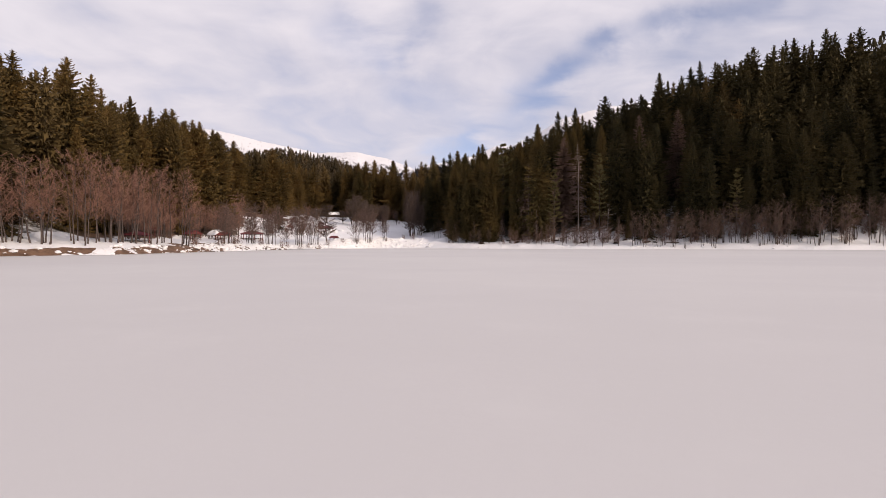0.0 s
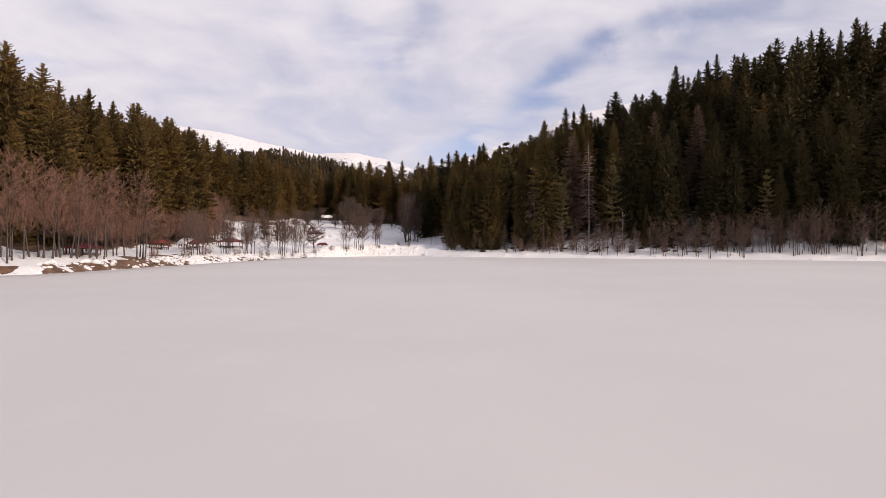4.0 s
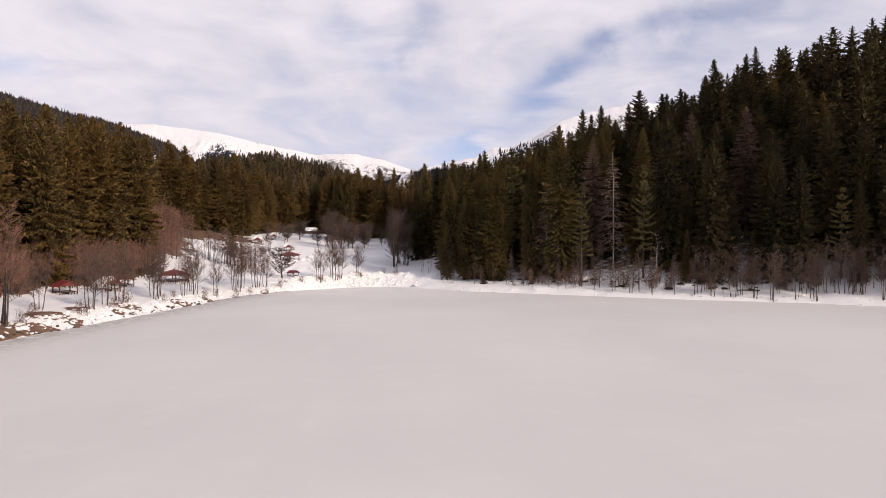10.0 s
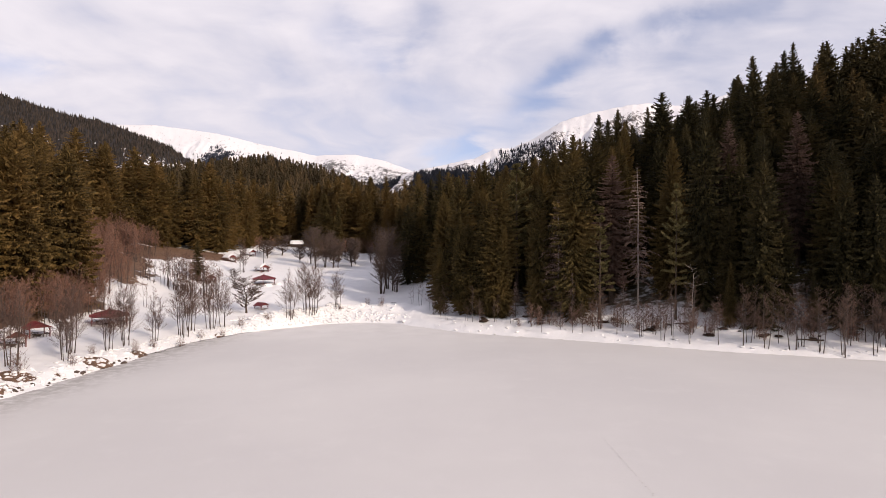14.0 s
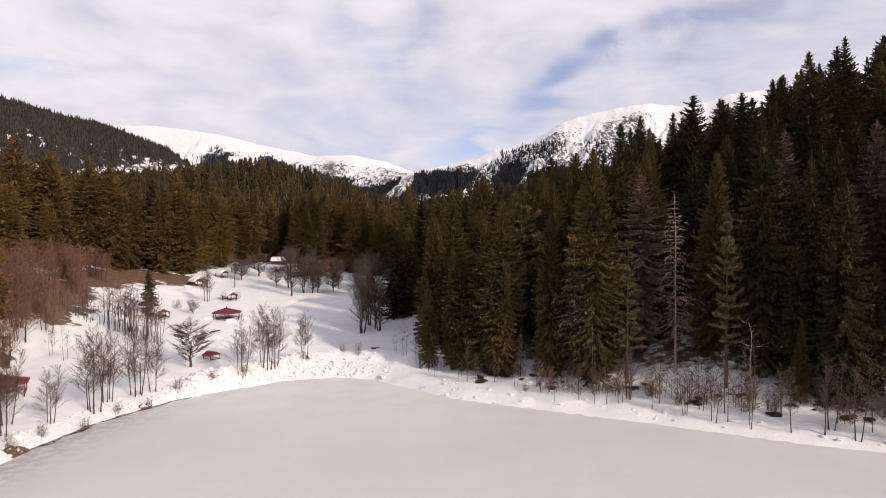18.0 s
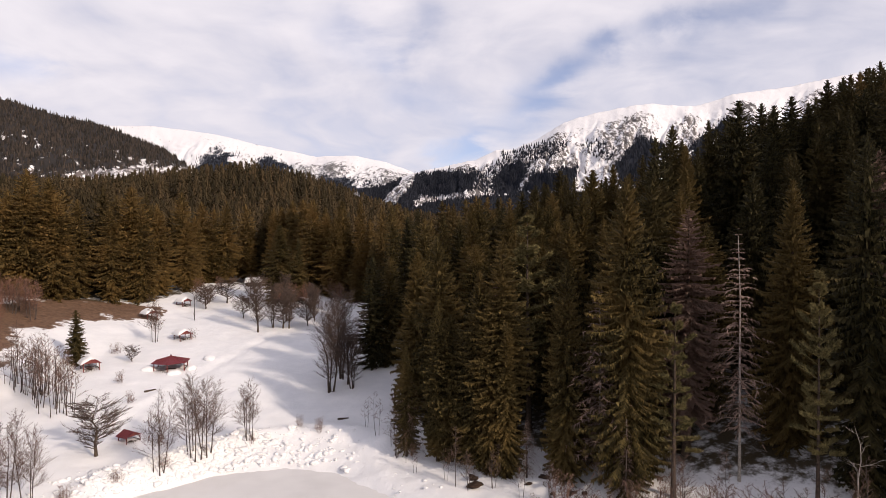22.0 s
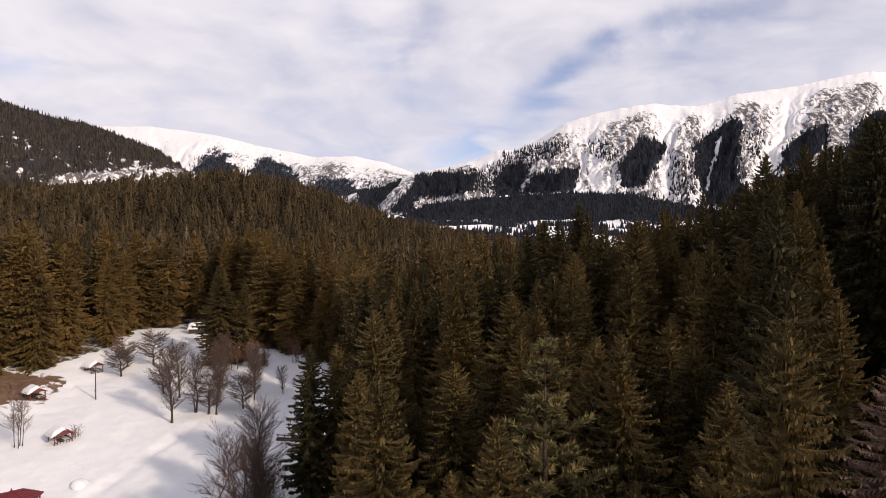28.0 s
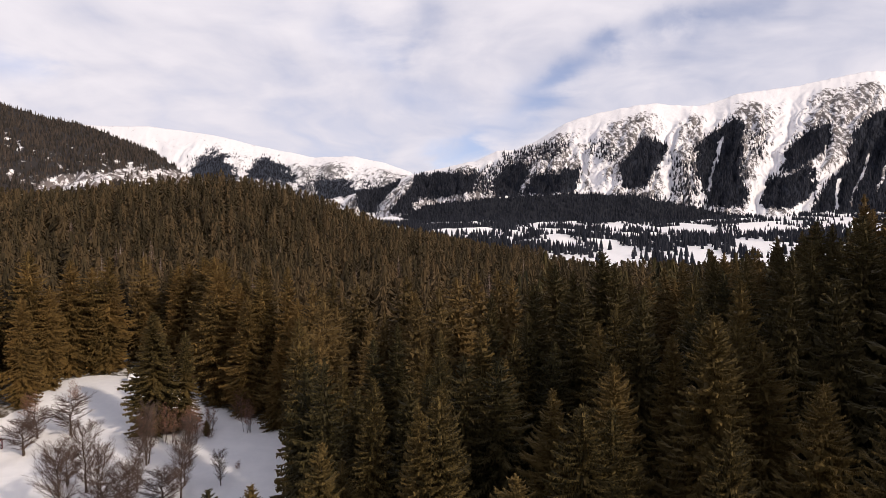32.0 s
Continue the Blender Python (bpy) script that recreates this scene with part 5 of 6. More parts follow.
SINGLES = (
    ("spruce", DEAD_CROWN[0], WHITE_TRUNK, "dead brown spruce with drooping bare twigs at the forest edge", 24.3, 169.6, 21.5, 1.65, 30),
    ("spruce", DEAD_CROWN[1], TRUNK, "dead reddish-brown spruce standing among green ones", 34.7, 172.7, 27.6, 1.25, 80),
    ("spruce", DEAD_CROWN[1], TRUNK, "dead brown spruce on the steep slope", 57.1, 174.0, 27.5, 1.2, 10),
    ("spruce", DEAD_CROWN[1], TRUNK, "dead brown spruce on the steep slope", 65.1, 165.9, 27.8, 1.2, 200),
    ("dead_tree", SNAG_CROWN, WHITE_TRUNK, "bleached dead spruce with short bare branches", 37.8, 166.9, 26.0, 1.4, 0),
    ("spruce", WIDE_DEAD, TRUNK, "leafless brown conifer with spreading branches at the forest edge", 3.8, 180.6, 10.5, 1.0, 10),
    ("spruce", WIDE_DEAD, TRUNK, "leafless brown conifer with spreading branches at the forest edge", 10.6, 177.4, 9.5, 1.0, 120),
    ("spruce", WIDE_DEAD, TRUNK, "small leafless brown conifer in front of the spruces", 17.0, 172.6, 7.5, 0.9, 70),
    ("dead_tree", SNAG_CROWN, WHITE_TRUNK, "thin white dead tree leaning at the forest foot", 26.0, 166.0, 9.5, 1.4, 60),
    ("dead_tree", SNAG_CROWN, TRUNK, "thin grey dead tree inside the forest", 14.0, 176.0, 23.0, 0.9, 20),
    ("pine", PINE_CROWN[0], TRUNK, "tall pale-green pine rising over the spruces", 18.6, 182.4, 28.2, 1.0, 0),
    ("pine", PINE_CROWN[1], TRUNK, "pale-green pine with an open crown at the edge", 30.9, 166.4, 20.3, 0.85, 90),
    ("pine", PINE_CROWN[0], TRUNK, "tall slender pale-green pine at the forest edge", 42.1, 161.0, 23.0, 0.62, 170),
    ("pine", PINE_CROWN[1], TRUNK, "pale-green pine behind the bare alders", 71.9, 146.5, 16.5, 0.9, 50),
    ("spruce", MIDS[0], TRUNK, "lone dark spruce beside a shelter in the snow", -58.3, 213.6, 10.2, 1.3, 0),
    ("spruce", HERO[1], TRUNK, "big old spruce standing alone in the meadow's end", -38.0, 274.0, 22.5, 1.2, 0),
    ("spruce", MIDS[2], TRUNK, "big spruce beside the old one at the meadow's end", -33.8, 277.0, 18.5, 1.0, 60),
    ("spruce", MIDS[4], TRUNK, "small young spruce in the meadow snow", -28.9, 274.4, 3.1, 1.5, 0),
    ("spruce", MIDS[3], TRUNK, "dark spruce at the meadow's edge", -5.2, 216.0, 20.5, 1.15, 20),
    ("spruce", MIDS[0], TRUNK, "dark spruce at the meadow's edge", -2.2, 217.0, 20.0, 1.15, 70))
for spot in SINGLES:
    single(*spot)
CANOPY = np.random.RandomState(19)
for k in range(22):
    x, y = CANOPY.uniform(-120, 50), CANOPY.uniform(300, 430)
    if bool(in_forest(np.array(x), np.array(y))):
        single("dead_tree", SNAG_CROWN, WHITE_TRUNK, "grey dead spruce standing in the brown-green forest", x, y, CANOPY.uniform(20, 27), CANOPY.uniform(0.8, 1.3), CANOPY.uniform(0, 360))
for x, y, h in ((-176, 470, 19), (-168, 474, 16), (-183, 482, 17), (-205, 470, 17), (-212, 474, 15)):
    single("dead_tree", WIDE_DEAD, WHITE_TRUNK, "pale leafless tree beside a clearing in the forest", x, y, h, 0.7, 40 * h)
WHITE_TREE = bare_stock("dead_tree", "thin white dead tree with crooked bare limbs on the east bank", [dict(seed=71, h=10.8, stems=1, low=0.45, n1=9, n2=3, n3=1, reach=0.24, rise=0.45, stem_r=0.13, crook=0.035, twig=1.8)], M_WHITE_BARK, M_WHITE_BARK)
stand(WHITE_TREE, 43.6, 157.6, 1.0, np.random.RandomState(3))

# ---------------------------------------------------------------- shelters


def roof_panel(bm, corners, thick):
    """A slab through three or four corners, thickened downwards."""
    top = [bm.verts.new(c) for c in corners]
    low = [bm.verts.new((c[0], c[1], c[2] - thick)) for c in corners]
    bm.faces.new(top)
    bm.faces.new(low[::-1])
    n = len(corners)
    for i in range(n):
        bm.faces.new((top[i], low[i], low[(i + 1) % n], top[(i + 1) % n]))


def seam(bm, a, b):
    beam(bm, a, b, 0.05, 0.04)


def pavilion(width, roof_h, eave, sides=6, snow=0.0):
    """An open shelter: posts, rails, benches, table, and a many-sided sheet roof."""
    root = new("pavilion")
    R = width / 2 / math.cos(math.pi / sides)
    corner = lambda k, rad, z: Vector((rad * math.cos(6.283 * (k + 0.5) / sides), rad * math.sin(6.283 * (k + 0.5) / sides), z))
    for k in range(sides):
        bm = bmesh.new()
        roof_panel(bm, [corner(k, R, eave), corner(k + 1, R, eave), Vector((0, 0, eave + roof_h))], 0.07)
        p = part("roof_panel", bm, M_RED_ROOF, root)
        bm = bmesh.new()
        for f in (0.25, 0.5, 0.75):
            a = corner(k, R, eave).lerp(corner(k + 1, R, eave), f) + Vector((0, 0, 0.03))
            seam(bm, a, a.lerp(Vector((0, 0, eave + roof_h + 0.03)), 0.5 if f != 0.5 else 0.97))
        seam(bm, corner(k, R, eave + 0.04), (0, 0, eave + roof_h + 0.05))
        part("seams", bm, M_RED_ROOF, p)
        bm = bmesh.new()
        c = corner(k, R * 0.86, 0)
        beam(bm, c - Vector((0, 0, 0.4)), c + Vector((0, 0, eave + 0.18)), 0.14)
        part("post", bm, M_RED_WOOD, root)
        a, b = corner(k, R * 0.86, 0), corner(k + 1, R * 0.86, 0)
        bm = bmesh.new()
        beam(bm, a + Vector((0, 0, eave - 0.1)), b + Vector((0, 0, eave - 0.1)), 0.12, 0.16)
        part("eave_beam", bm, M_DARK_WOOD, root)
        if k != 4:
            rail = part("railing", bm_rail(a, b), M_DARK_WOOD, root)
    bm = bmesh.new()
    bmesh.ops.create_cone(bm, cap_ends=True, segments=8, radius1=0.16, radius2=0.03, depth=0.45, matrix=Matrix.Translation((0, 0, eave + roof_h + 0.2)))
    part("finial", bm, M_RED_ROOF, root)
    table_set(root)
    return root


def bm_rail(a, b):
    bm = bmesh.new()
    for z in (0.35, 0.95):
        beam(bm, a + Vector((0, 0, z)), b + Vector((0, 0, z)), 0.07, 0.09)
    for i in range(1, 6):
        p = a.lerp(b, i / 6)
        beam(bm, p + Vector((0, 0, 0.3)), p + Vector((0, 0, 0.95)), 0.05)
    return bm


def table_set(root):
    bm = bmesh.new()
    box(bm, (0, 0, 0.76), (1.7, 0.85, 0.07), bevel=0.01)
    for x in (-0.6, 0.6):
        box(bm, (x, 0, 0.35), (0.12, 0.6, 0.78))
    part("table", bm, M_DARK_WOOD, root)
    for y in (-0.8, 0.8):
        bm = bmesh.new()
        box(bm, (0, y, 0.45), (1.7, 0.32, 0.06), bevel=0.01)
        for x in (-0.6, 0.6):
            box(bm, (x, y, 0.2), (0.1, 0.26, 0.45))
        part("bench", bm, M_DARK_WOOD, root)


def shelter(length=3.4, depth=3.0, eave=2.0, rise=0.85, snowy=True, seed=0):
    """A small gabled picnic shelter with one roof slope still under snow."""
    root = new("picnic_shelter")
    for s in (-1, 1):
        bm = bmesh.new()
        roof_panel(bm, [(-length / 2, s * (depth / 2 + 0.3), eave - 0.12), (length / 2, s * (depth / 2 + 0.3), eave - 0.12), (length / 2, 0, eave + rise), (-length / 2, 0, eave + rise)][:: s], 0.06)
        p = part("roof_panel", bm, M_RED_ROOF, root)
        bm = bmesh.new()
        for i in range(7):
            x = -length / 2 + length * i / 6
            seam(bm, (x, s * (depth / 2 + 0.3), eave - 0.10), (x, 0, eave + rise + 0.02))
        part("seams", bm, M_RED_ROOF, p)
    for x in (-1, 1):
        bm = bmesh.new()
        g = [Vector((x * (length / 2 - 0.25), y, z)) for y, z in ((-depth / 2, eave - 0.02), (depth / 2, eave - 0.02), (0, eave + rise - 0.08))]
        roof = [bm.verts.new(v) for v in g] + [bm.verts.new(v + Vector((x * 0.05, 0, 0))) for v in g]
        bm.faces.new(roof[:3]), bm.faces.new(roof[:2:-1])
        for i in range(3):
            bm.faces.new((roof[i], roof[i + 3], roof[(i + 1) % 3 + 3], roof[(i + 1) % 3]))
        part("gable", bm, M_RED_WOOD, root)
        for y in (-1, 1):
            bm = bmesh.new()
            beam(bm, (x * (length / 2 - 0.3), y * (depth / 2 - 0.1), -0.4), (x * (length / 2 - 0.3), y * (depth / 2 - 0.1), eave), 0.13)
            part("post", bm, M_RED_WOOD, root)
            bm = bmesh.new()
            beam(bm, (x * (length / 2 - 0.3), y * (depth / 2 - 0.1), eave - 0.65), (x * (length / 2 - 0.95), y * (depth / 2 - 0.1), eave - 0.05), 0.08)
            part("brace", bm, M_RED_WOOD, root)
        a, b = Vector((x * (length / 2 - 0.3), -depth / 2 + 0.1, 0)), Vector((x * (length / 2 - 0.3), depth / 2 - 0.1, 0))
        part("railing", bm_rail(a, b), M_DARK_WOOD, root)
    a, b = Vector((-length / 2 + 0.3, depth / 2 - 0.1, 0)), Vector((length / 2 - 0.3, depth / 2 - 0.1, 0))
    part("railing", bm_rail(a, b), M_DARK_WOOD, root)
    bm = bmesh.new()
    box(bm, (0, 0, 0.12), (length - 0.4, depth, 0.12))
    part("deck", bm, M_DARK_WOOD, root)
    table_set(root)
    return root


def drift(name, label, x, y, z, sx, sy, sz, seed, turn=0.0, flat=0.35):
    """A rounded heap of snow with an uneven skin."""
    r = np.random.RandomState(seed)
    bm = bmesh.new()
    bmesh.ops.create_icosphere(bm, subdivisions=4, radius=1.0)
    for v in bm.verts:
        n = 1 + 0.12 * noise.noise(v.co * 1.7 + Vector((seed, 0, 0))) + 0.05 * noise.noise(v.co * 5 + Vector((0, seed, 0)))
        v.co = Vector((v.co.x * sx * n, v.co.y * sy * n, max(v.co.z, -flat) * sz * n))
    for f in bm.faces:
        f.smooth = True
    me = bpy.data.meshes.new(name)
    bm.to_mesh(me)
    bm.free()
    me.materials.append(M_CAP)
    ob = new(name, me)
    ob.matrix_world = pose(x, y, z, 0, 0, turn)
    return tagged(ob, label, "snow", kind="")


def roof_snow(x, y, z, turn, length, depth, eave, rise, side, seed):
    """The thick slab of snow left lying on one slope of a shelter's roof."""
    bm = bmesh.new()
    nu, nv = 15, 9
    rows = []
    for top in (0, 1):
        for i in range(nu):
            for j in range(nv):
                u, v = i / (nu - 1) * 2 - 1, j / (nv - 1)
                px = u * (length / 2 + 0.05)
                py = side * (depth / 2 + 0.42) * (1 - v) + side * -0.35 * v
                base = eave - 0.05 + (rise + 0.10) * min((1 - abs(py) / (depth / 2 + 0.3)), 1)
                edge = min(1, 4 * (1 - abs(u))) ** 0.5 * min(1, 4.5 * min(v, 1 - v) + 0.05) ** 0.5
                up = 0.48 * edge * (1 + 0.2 * noise.noise(Vector((px * 1.3 + seed, py * 1.3, 0)))) if top else -0.03
                rows.append(bm.verts.new((px, py, base + max(up, -0.03))))
    for top in (0, 1):
        o = top * nu * nv
        for i in range(nu - 1):
            for j in range(nv - 1):
                q = [rows[o + i * nv + j], rows[o + (i + 1) * nv + j], rows[o + (i + 1) * nv + j + 1], rows[o + i * nv + j + 1]]
                bm.faces.new(q if top else q[::-1])
    ring = [i * nv for i in range(nu)] + [(nu - 1) * nv + j for j in range(1, nv)] + [i * nv + nv - 1 for i in range(nu - 2, -1, -1)] + [j for j in range(nv - 2, 0, -1)]
    for a, b in zip(ring, ring[1:] + ring[:1]):
        bm.faces.new((rows[a], rows[b], rows[b + nu * nv], rows[a + nu * nv]))
    bmesh.ops.recalc_face_normals(bm, faces=bm.faces)
    for f in bm.faces:
        f.smooth = True
    me = bpy.data.meshes.new("roof_snow")
    bm.to_mesh(me)
    bm.free()
    me.materials.append(M_CAP)
    ob = new("roof_snow", me)
    ob.matrix_world = pose(x, y, z, 0, 0, turn)
    return tagged(ob, "thick slab of old snow lying on a shelter roof", "snow")


def ground_z(x, y):
    return float(land(x, y))


def build_shelters():
    big = pavilion(5.9, 0.95, 2.15, 6)
    tagged(big, "six-sided picnic pavilion with a dark red sheet roof in snow", "pavilion", "pavilions")
    big.matrix_world = pose(-42, 215, ground_z(-42, 215) - 0.75, 0, 0, 12)
    for x, y, turn, size in ((-51, 160.2, 30, 0.98), (-60.6, 122.5, 5, 0.85), (-52.5, 103, 20, 0.8)):
        c = copy_thing(big, Matrix())
        c.matrix_basis = pose(x, y, ground_z(x, y) - 0.6, 0, 0, turn) @ Matrix.Diagonal((size, size, size, 1))
    small = shelter()
    tagged(small, "small open picnic shelter with red gabled roof and railings", "picnic shelter", "picnic shelters")
    first = True
    for n, (x, y, turn, side, snowy) in enumerate(((-48.2, 234, -38, -1, True), (-63.2, 250, -32, -1, True), (-62.1, 266.4, -28, -1, True), (-54.8, 211.6, -48, -1, True), (-54.2, 147.4, -40, -1, False), (-55.6, 133.2, -35, -1, False),
                                                    (-33.4, 184.2, -30, -1, False), (-53.0, 140.5, -30, -1, True))):
        z = ground_z(x, y) - 0.5
        m = pose(x, y, z, 0, 0, turn) @ Matrix.Scale(0.65 if n == 6 else 0.88, 4)
        if first:
            small.matrix_world, first = m, False
        else:
            c = copy_thing(small, Matrix())
            c.matrix_basis = m
        if snowy:
            roof_snow(x, y, z, turn, 3.0, 2.64, 1.76, 0.75, side, n)
    for x, y, sx, sy, sz, k in ((-45.2, 213.5, 1.5, 1.0, 0.8, 1), (-40.2, 212.2, 1.4, 0.9, 0.7, 2), (-38.5, 215.4, 1.2, 0.9, 0.7, 3), (-37.6, 221.5, 1.6, 1.1, 0.7, 4), (-56.5, 214.2, 1.5, 1.2, 0.8, 5), (-50.2, 235.6, 1.1, 1.0, 0.6, 6)):
        drift("snow_mound", "rounded heap of shovelled snow beside a shelter", x, y, ground_z(x, y) - 0.05, sx, sy, sz, k, 30 * k)


build_shelters()


def build_hut():
    root = new("hut")
    bm = bmesh.new()
    box(bm, (0, 0, 1.2), (6.0, 4.2, 2.6))
    for s in (-1, 1):
        # gable boards above the eaves
        n = [bm.verts.new((s * 2.95, yy, zz)) for yy, zz in ((-2.1, 2.48), (2.1, 2.48), (0, 3.62))]
        bm.faces.new(n if s > 0 else n[::-1])
    part("wall", bm, M_DARK_WOOD, root)
    for s in (-1, 1):
        bm = bmesh.new()
        roof_panel(bm, [(-3.5, s * 2.6, 2.35), (3.5, s * 2.6, 2.35), (3.5, 0, 3.7), (-3.5, 0, 3.7)][::s], 0.12)
        part("roof", bm, M_DARK_WOOD, root)
    bm = bmesh.new()
    box(bm, (-1.2, -2.12, 1.0), (0.9, 0.06, 2.0))
    part("door", bm, M_DARK_WOOD, root)
    bm = bmesh.new()
    box(bm, (1.3, -2.12, 1.5), (1.1, 0.06, 0.8))
    part("window", bm, M_POLE, root, "dark shuttered window")
    tagged(root, "grey wooden hut with a snow-laden roof at the forest edge", "hut")
    x, y = -55.0, 303
    root.matrix_world = pose(x, y, ground_z(x, y) - 0.6, 0, 0, 14) @ Matrix.Diagonal((0.8, 0.8, 0.8, 1))
    for side in (-1, 1):
        roof_snow(x, y, ground_z(x, y) - 0.6, 14, 5.3, 3.7, 1.92, 1.04, side, 20 + side)


def build_lamp():
    root = new("street_lamp")
    bm = bmesh.new()
    bmesh.ops.create_cone(bm, cap_ends=True, segments=10, radius1=0.11, radius2=0.07, depth=6.2, matrix=Matrix.Translation((0, 0, 2.9)))
    part("pole", bm, M_POLE, root)
    bm = bmesh.new()
    beam(bm, (0, 0, 5.7), (0.55, -0.1, 5.95), 0.05, sides=6)
    part("arm", bm, M_POLE, root)
    bm = bmesh.new()
    box(bm, (0.75, -0.13, 5.97), (0.55, 0.24, 0.12), bevel=0.03)
    part("lamp_head", bm, M_METAL, root, "pale grey lamp head")
    bm = bmesh.new()
    box(bm, (0.0, -0.14, 1.6), (0.28, 0.16, 0.4), bevel=0.02)
    part("switch_box", bm, M_METAL, root)
    tagged(root, "dark slender street lamp standing in the meadow snow", "street lamp")
    root.matrix_world = pose(-53.1, 251.8, ground_z(-53.1, 251.8), 0, 0, -60)


def build_fence():
    root = new("footbridge")
    for i in range(5):
        bm = bmesh.new()
        beam(bm, (i * 1.1, 0, -0.4), (i * 1.1, 0, 1.1), 0.12)
        part("post", bm, M_DARK_WOOD, root)
    for z in (0.45, 0.95):
        bm = bmesh.new()
        beam(bm, (-0.3, 0.02, z), (4.8, 0.02, z), 0.08, 0.12)
        part("rail", bm, M_DARK_WOOD, root)
    bm = bmesh.new()
    box(bm, (2.2, 0.7, 0.1), (5.2, 1.3, 0.14))
    part("deck", bm, M_DARK_WOOD, root)
    tagged(root, "dark timber footbridge rail at the forest edge", "footbridge")
    x, y = FENCE_AT
    root.matrix_world = pose(x, y, ground_z(x, y), 0, 0, -8)


def build_log(x, y, length, turn, k):
    bm = bmesh.new()
    bmesh.ops.create_cone(bm, cap_ends=True, segments=9, radius1=0.17, radius2=0.12, depth=length, matrix=pose(0, 0, 0.1, 0, 90, 0))
    for v in bm.verts:
        v.co.z += 0.05 * noise.noise(v.co * 1.5 + Vector((k, 0, 0)))
    me = bpy.data.meshes.new("log")
    bm.to_mesh(me)
    bm.free()
    me.materials.append(M_BARK)
    ob = new("log", me)
    ob.matrix_world = pose(x, y, ground_z(x, y) if float(shore(np.array(x), np.array(y))) > 0 else 0.02, 0, 0, turn)
    tagged(ob, "dark fallen log half buried in snow", "log", "fallen logs")


build_hut()
build_lamp()
build_fence()
for k, (x, y, length, turn) in enumerate(LOGS):
    build_log(x, y, length, turn, k)

# ---------------------------------------------------------------- broken snow, rocks, water


def lumps(name, label, sites, sizes, material, seed, squash=0.7):
    """Many small broken lumps in one object of kind stuff."""
    r = np.random.RandomState(seed)
    bm = bmesh.new()
    bmesh.ops.create_icosphere(bm, subdivisions=2, radius=1.0)
    V = np.array([v.co[:] for v in bm.verts])
    T = np.array([[v.index for v in f.verts] for f in bm.faces])
    bm.free()
    Vs, Ts = [], []
    for i, ((x, y, z), s) in enumerate(zip(sites, sizes)):
        k = 1 + 0.28 * r.uniform(-1, 1, len(V))
        k = k[:, None] * (1 + 0.25 * np.sin(V @ r.uniform(-3, 3, 3) + r.uniform(0, 6)))[:, None]
        a = r.uniform(0, 6.283)
        P = V * k * np.array((s * r.uniform(0.7, 1.4), s * r.uniform(0.7, 1.4), s * squash))
        P = np.stack([P[:, 0] * math.cos(a) - P[:, 1] * math.sin(a) + x, P[:, 0] * math.sin(a) + P[:, 1] * math.cos(a) + y, P[:, 2] + z], 1)
        Vs.append(P)
        Ts.append(T + i * len(V))
    me = mesh_from(name, np.concatenate(Vs), np.concatenate(Ts), material, smooth=True)
    return tagged(new(name, me), label, "snow" if material is M_CAP else "rock", kind="stuff")


def shore_band(points, near, far, count, r):
    """Random places in a band along the waterline."""
    pts = np.array(along(points, 0.25))
    p = pts[r.randint(len(pts), size=count * 3)] + r.uniform(-far, far, (count * 3, 2))
    d = shore(p[:, 0], p[:, 1])
    p = p[(d > near) & (d < far)][:count]
    return p[:, 0], p[:, 1], land(p[:, 0], p[:, 1])


def build_broken_snow():
    r = np.random.RandomState(91)
    west_line = [(-43, 110), (-41.5, 118), (-38.6, 139), (-36.6, 151), (-34.5, 158), (-30, 168), (-19.5, 182)]
    x, y, z = shore_band(west_line, 0.15, 4.5, 1900, r)
    lumps("snow_lumps", "broken lumps of old snow along the west bank", np.stack([x, y, z], 1), 0.04 + 0.26 * r.rand(len(x)) ** 2.8, M_CAP, 1, 0.7)
    x, y, z = shore_band([(-62, 62), (-55, 74), (-45.5, 85), (-43.5, 104), (-42, 124)], 0.0, 3.2, 170, r)
    lumps("snow_blocks", "rounded blocks of slumped snow on the brown bank", np.stack([x, y, z], 1), 0.10 + 0.42 * r.rand(len(x)) ** 2.2, M_CAP, 6, 0.6)
    x, y, z = shore_band([(-30, 168), (-19.5, 182), (-12, 185), (-9, 186)], 0.3, 7.5, 1300, r)
    lumps("ploughed_snow", "ploughed ridge of broken snow at the head of the lake", np.stack([x, y, z], 1), 0.06 + 0.36 * r.rand(len(x)) ** 2.6, M_CAP, 2)
    x, y, z = shore_band([(0, 175), (7, 167.5), (20.8, 160.8), (32, 155), (44, 148.5), (64, 140.5), (84, 130)], 0.2, 4.0, 130, r)
    lumps("bank_snow", "soft lumps of snow on the east bank", np.stack([x, y, z], 1), 0.10 + 0.25 * r.rand(len(x)) ** 2.5, M_CAP, 3, 0.5)
    x, y, z = shore_band([(-43.5, 104), (-41.5, 118), (-38.6, 139), (-36.6, 151), (-34.5, 158), (-31, 166)], -0.1, 0.9, 60, r)
    lumps("shore_rocks", "dark wet stones at the thawed foot of the bank", np.stack([x, y, z - 0.05], 1), 0.10 + 0.25 * r.rand(len(x)) ** 2, M_ROCK, 4)
    x, y, z = shore_band([(7, 167.5), (20.8, 160.8), (32, 155), (44, 148.5), (64, 140.5)], 5.5, 9.5, 70, r)
    lumps("root_mounds", "dark root plates and brush at the foot of the spruces", np.stack([x, y, z + 0.1], 1), 0.25 + 0.5 * r.rand(len(x)), M_ROOT, 5, 0.38)


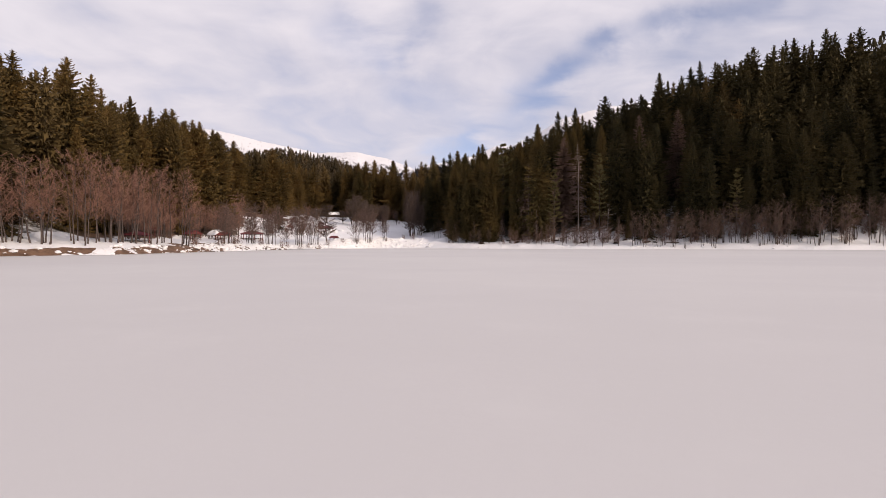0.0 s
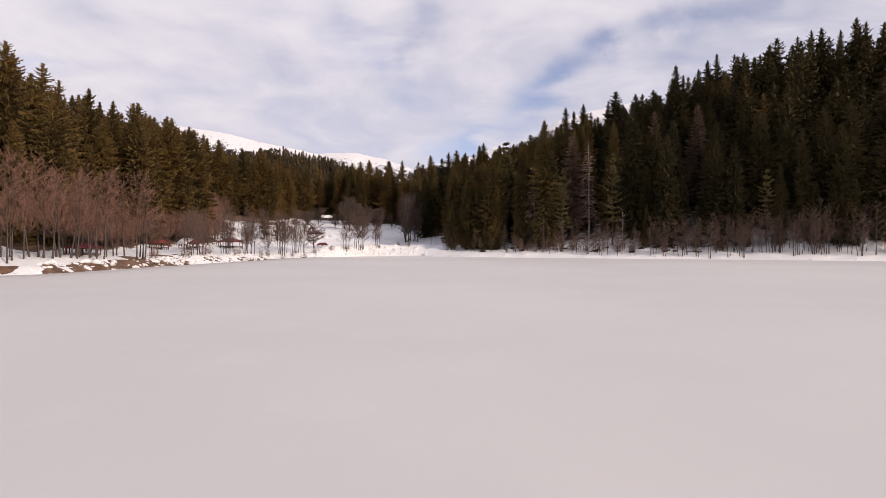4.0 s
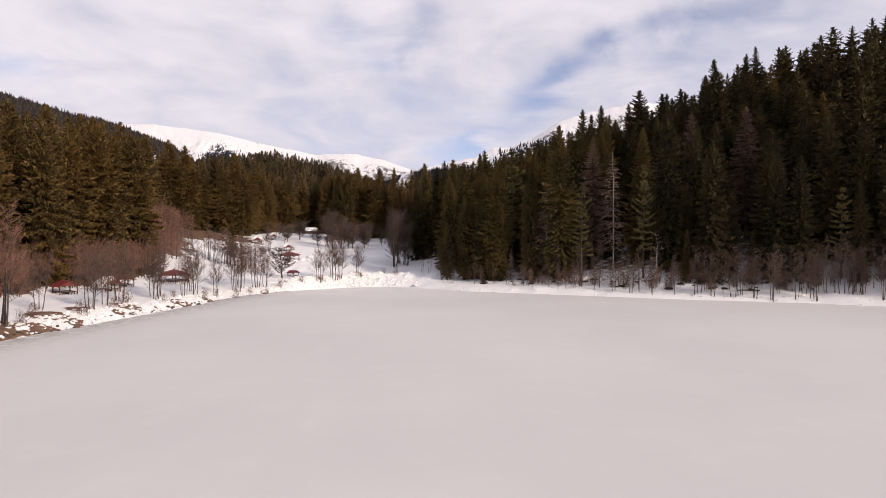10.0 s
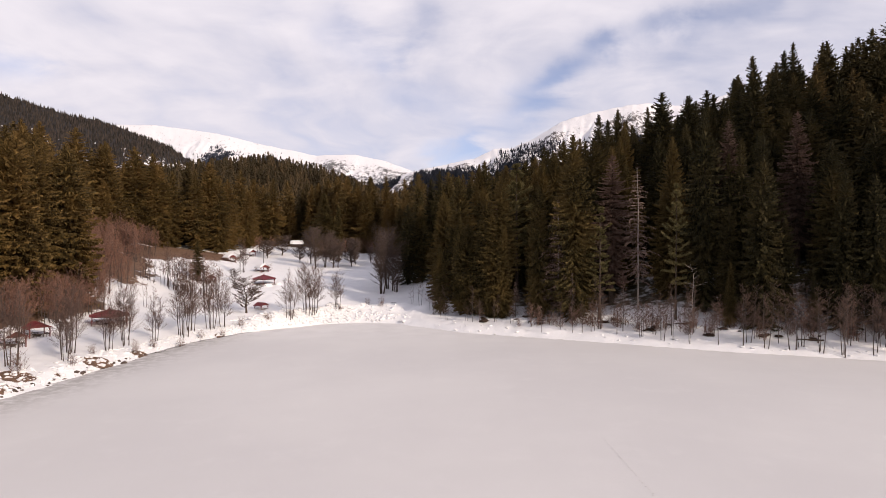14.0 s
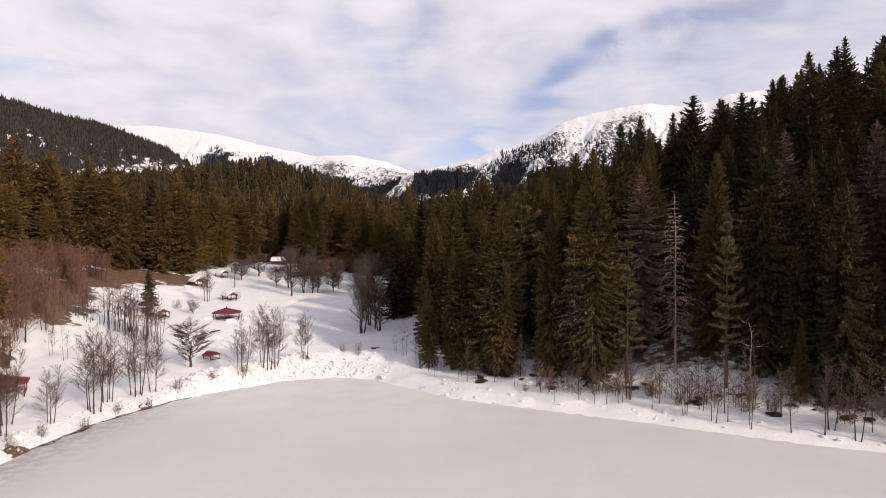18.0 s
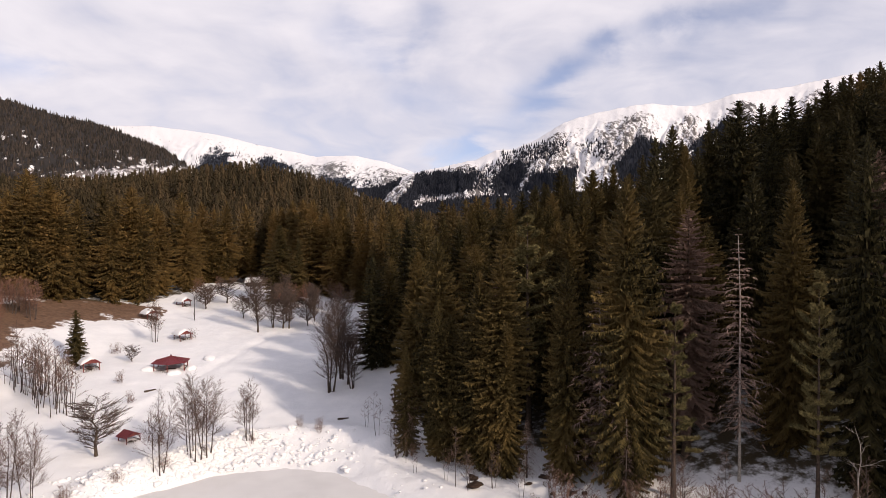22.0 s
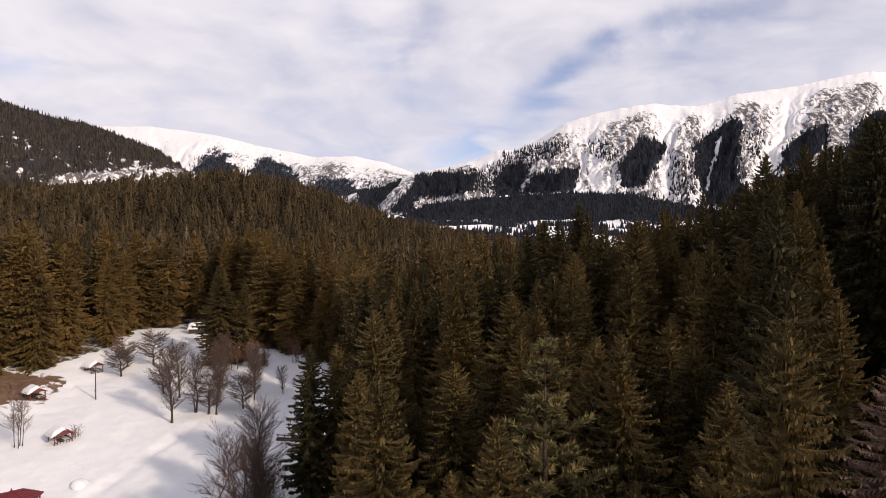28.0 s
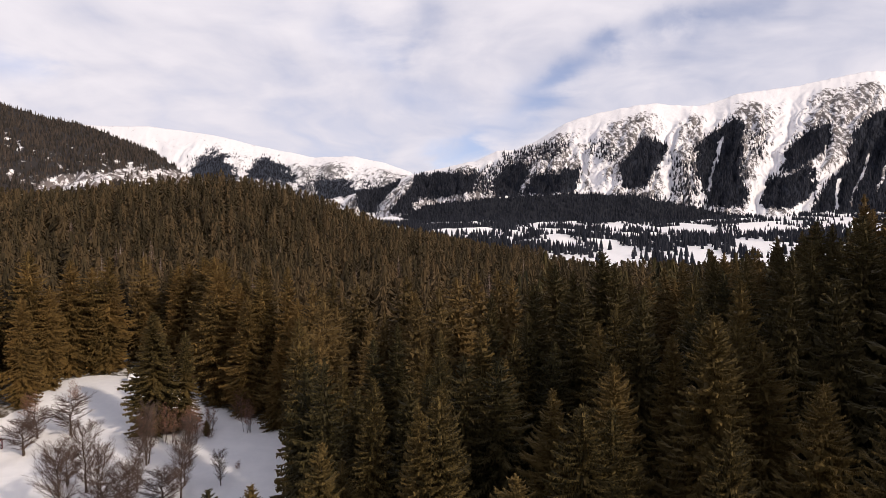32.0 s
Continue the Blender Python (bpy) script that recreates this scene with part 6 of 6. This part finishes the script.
def bank_rock():
    m = Nodes("wet_stone")
    n = m.noise(3.0, 6.0)
    m.bump(n, 0.6, 0.1)
    return m.done(m.mix(n, (0.03, 0.022, 0.018), (0.13, 0.09, 0.07)), 0.6, spec=0.4)


M_ROCK = bank_rock()
M_ROOT = bark("root_earth", (0.02, 0.013, 0.010), (0.07, 0.045, 0.032), 3.0)
build_broken_snow()


def build_water():
    """The thin strip of open water under the west bank."""
    m = Nodes("dark_water")
    mat = m.done((0.02, 0.022, 0.024), 0.12, spec=0.5)
    L, R = [], []
    reach = np.linspace(-44, -20, 241)
    rows = np.arange(146.0, 171.0, 0.5)
    for i, y in enumerate(rows):
        edge = reach[np.argmax(shore(reach, np.full(241, y)) < 0)]
        w = 0.75 * (0.30 + 0.70 * abs(math.sin(i * 0.31))) * min(1, i / 6, (len(rows) - 1 - i) / 8) + 0.02
        L.append((edge - 0.30, y, 0.045))
        R.append((edge + w, y - 0.3 * w, 0.045))
    V = np.array(L + R)
    n = len(L)
    F = np.array([(i, i + n, i + n + 1, i + 1) for i in range(n - 1)])
    tagged(new("open_water", mesh_from("open_water", V, F, mat)), "dark strip of open water at the bank", "water", kind="structure")


build_water()


def build_tracks():
    """Small hollows where an animal crossed the snow-covered ice."""
    r = np.random.RandomState(8)
    V, T = [], []
    for (x0, y0, x1, y1, n) in TRACKS:
        for i in range(n):
            f = (i + r.uniform(-0.2, 0.2)) / n
            cx, cy = x0 + (x1 - x0) * f + r.uniform(-0.08, 0.08), y0 + (y1 - y0) * f + 0.12 * (-1) ** i + 0.2 * math.sin(f * 9)
            b = len(V)
            a = 0.042 * r.uniform(0.7, 1.3)
            V.append((cx, cy, 0.030))
            for k in range(8):
                t = 6.283 * k / 8
                V.append((cx + a * math.cos(t), cy + a * math.sin(t) * 0.8, 0.048))
            for k in range(8):
                t = 6.283 * k / 8
                V.append((cx + 1.7 * a * math.cos(t), cy + 1.7 * a * math.sin(t) * 0.8, 0.034))
            for k in range(8):
                p, q = b + 1 + k, b + 1 + (k + 1) % 8
                T += [(b, p, q), (p, p + 8, q), (q, p + 8, q + 8)]
    tagged(new("animal_track", mesh_from("animal_track", V, T, M_LAKE, (("thaw", np.zeros(len(V))),))), "line of small paw hollows across the ice", "tracks", kind="stuff")


build_tracks()

# stock trees that were not set up anywhere are taken away again
for ob in [o for o in scene.objects if o.parent is None and o.type == "EMPTY" and o.name not in used_first and o.location.length < 1e-6]:
    for o in (*ob.children_recursive, ob):
        bpy.data.objects.remove(o)
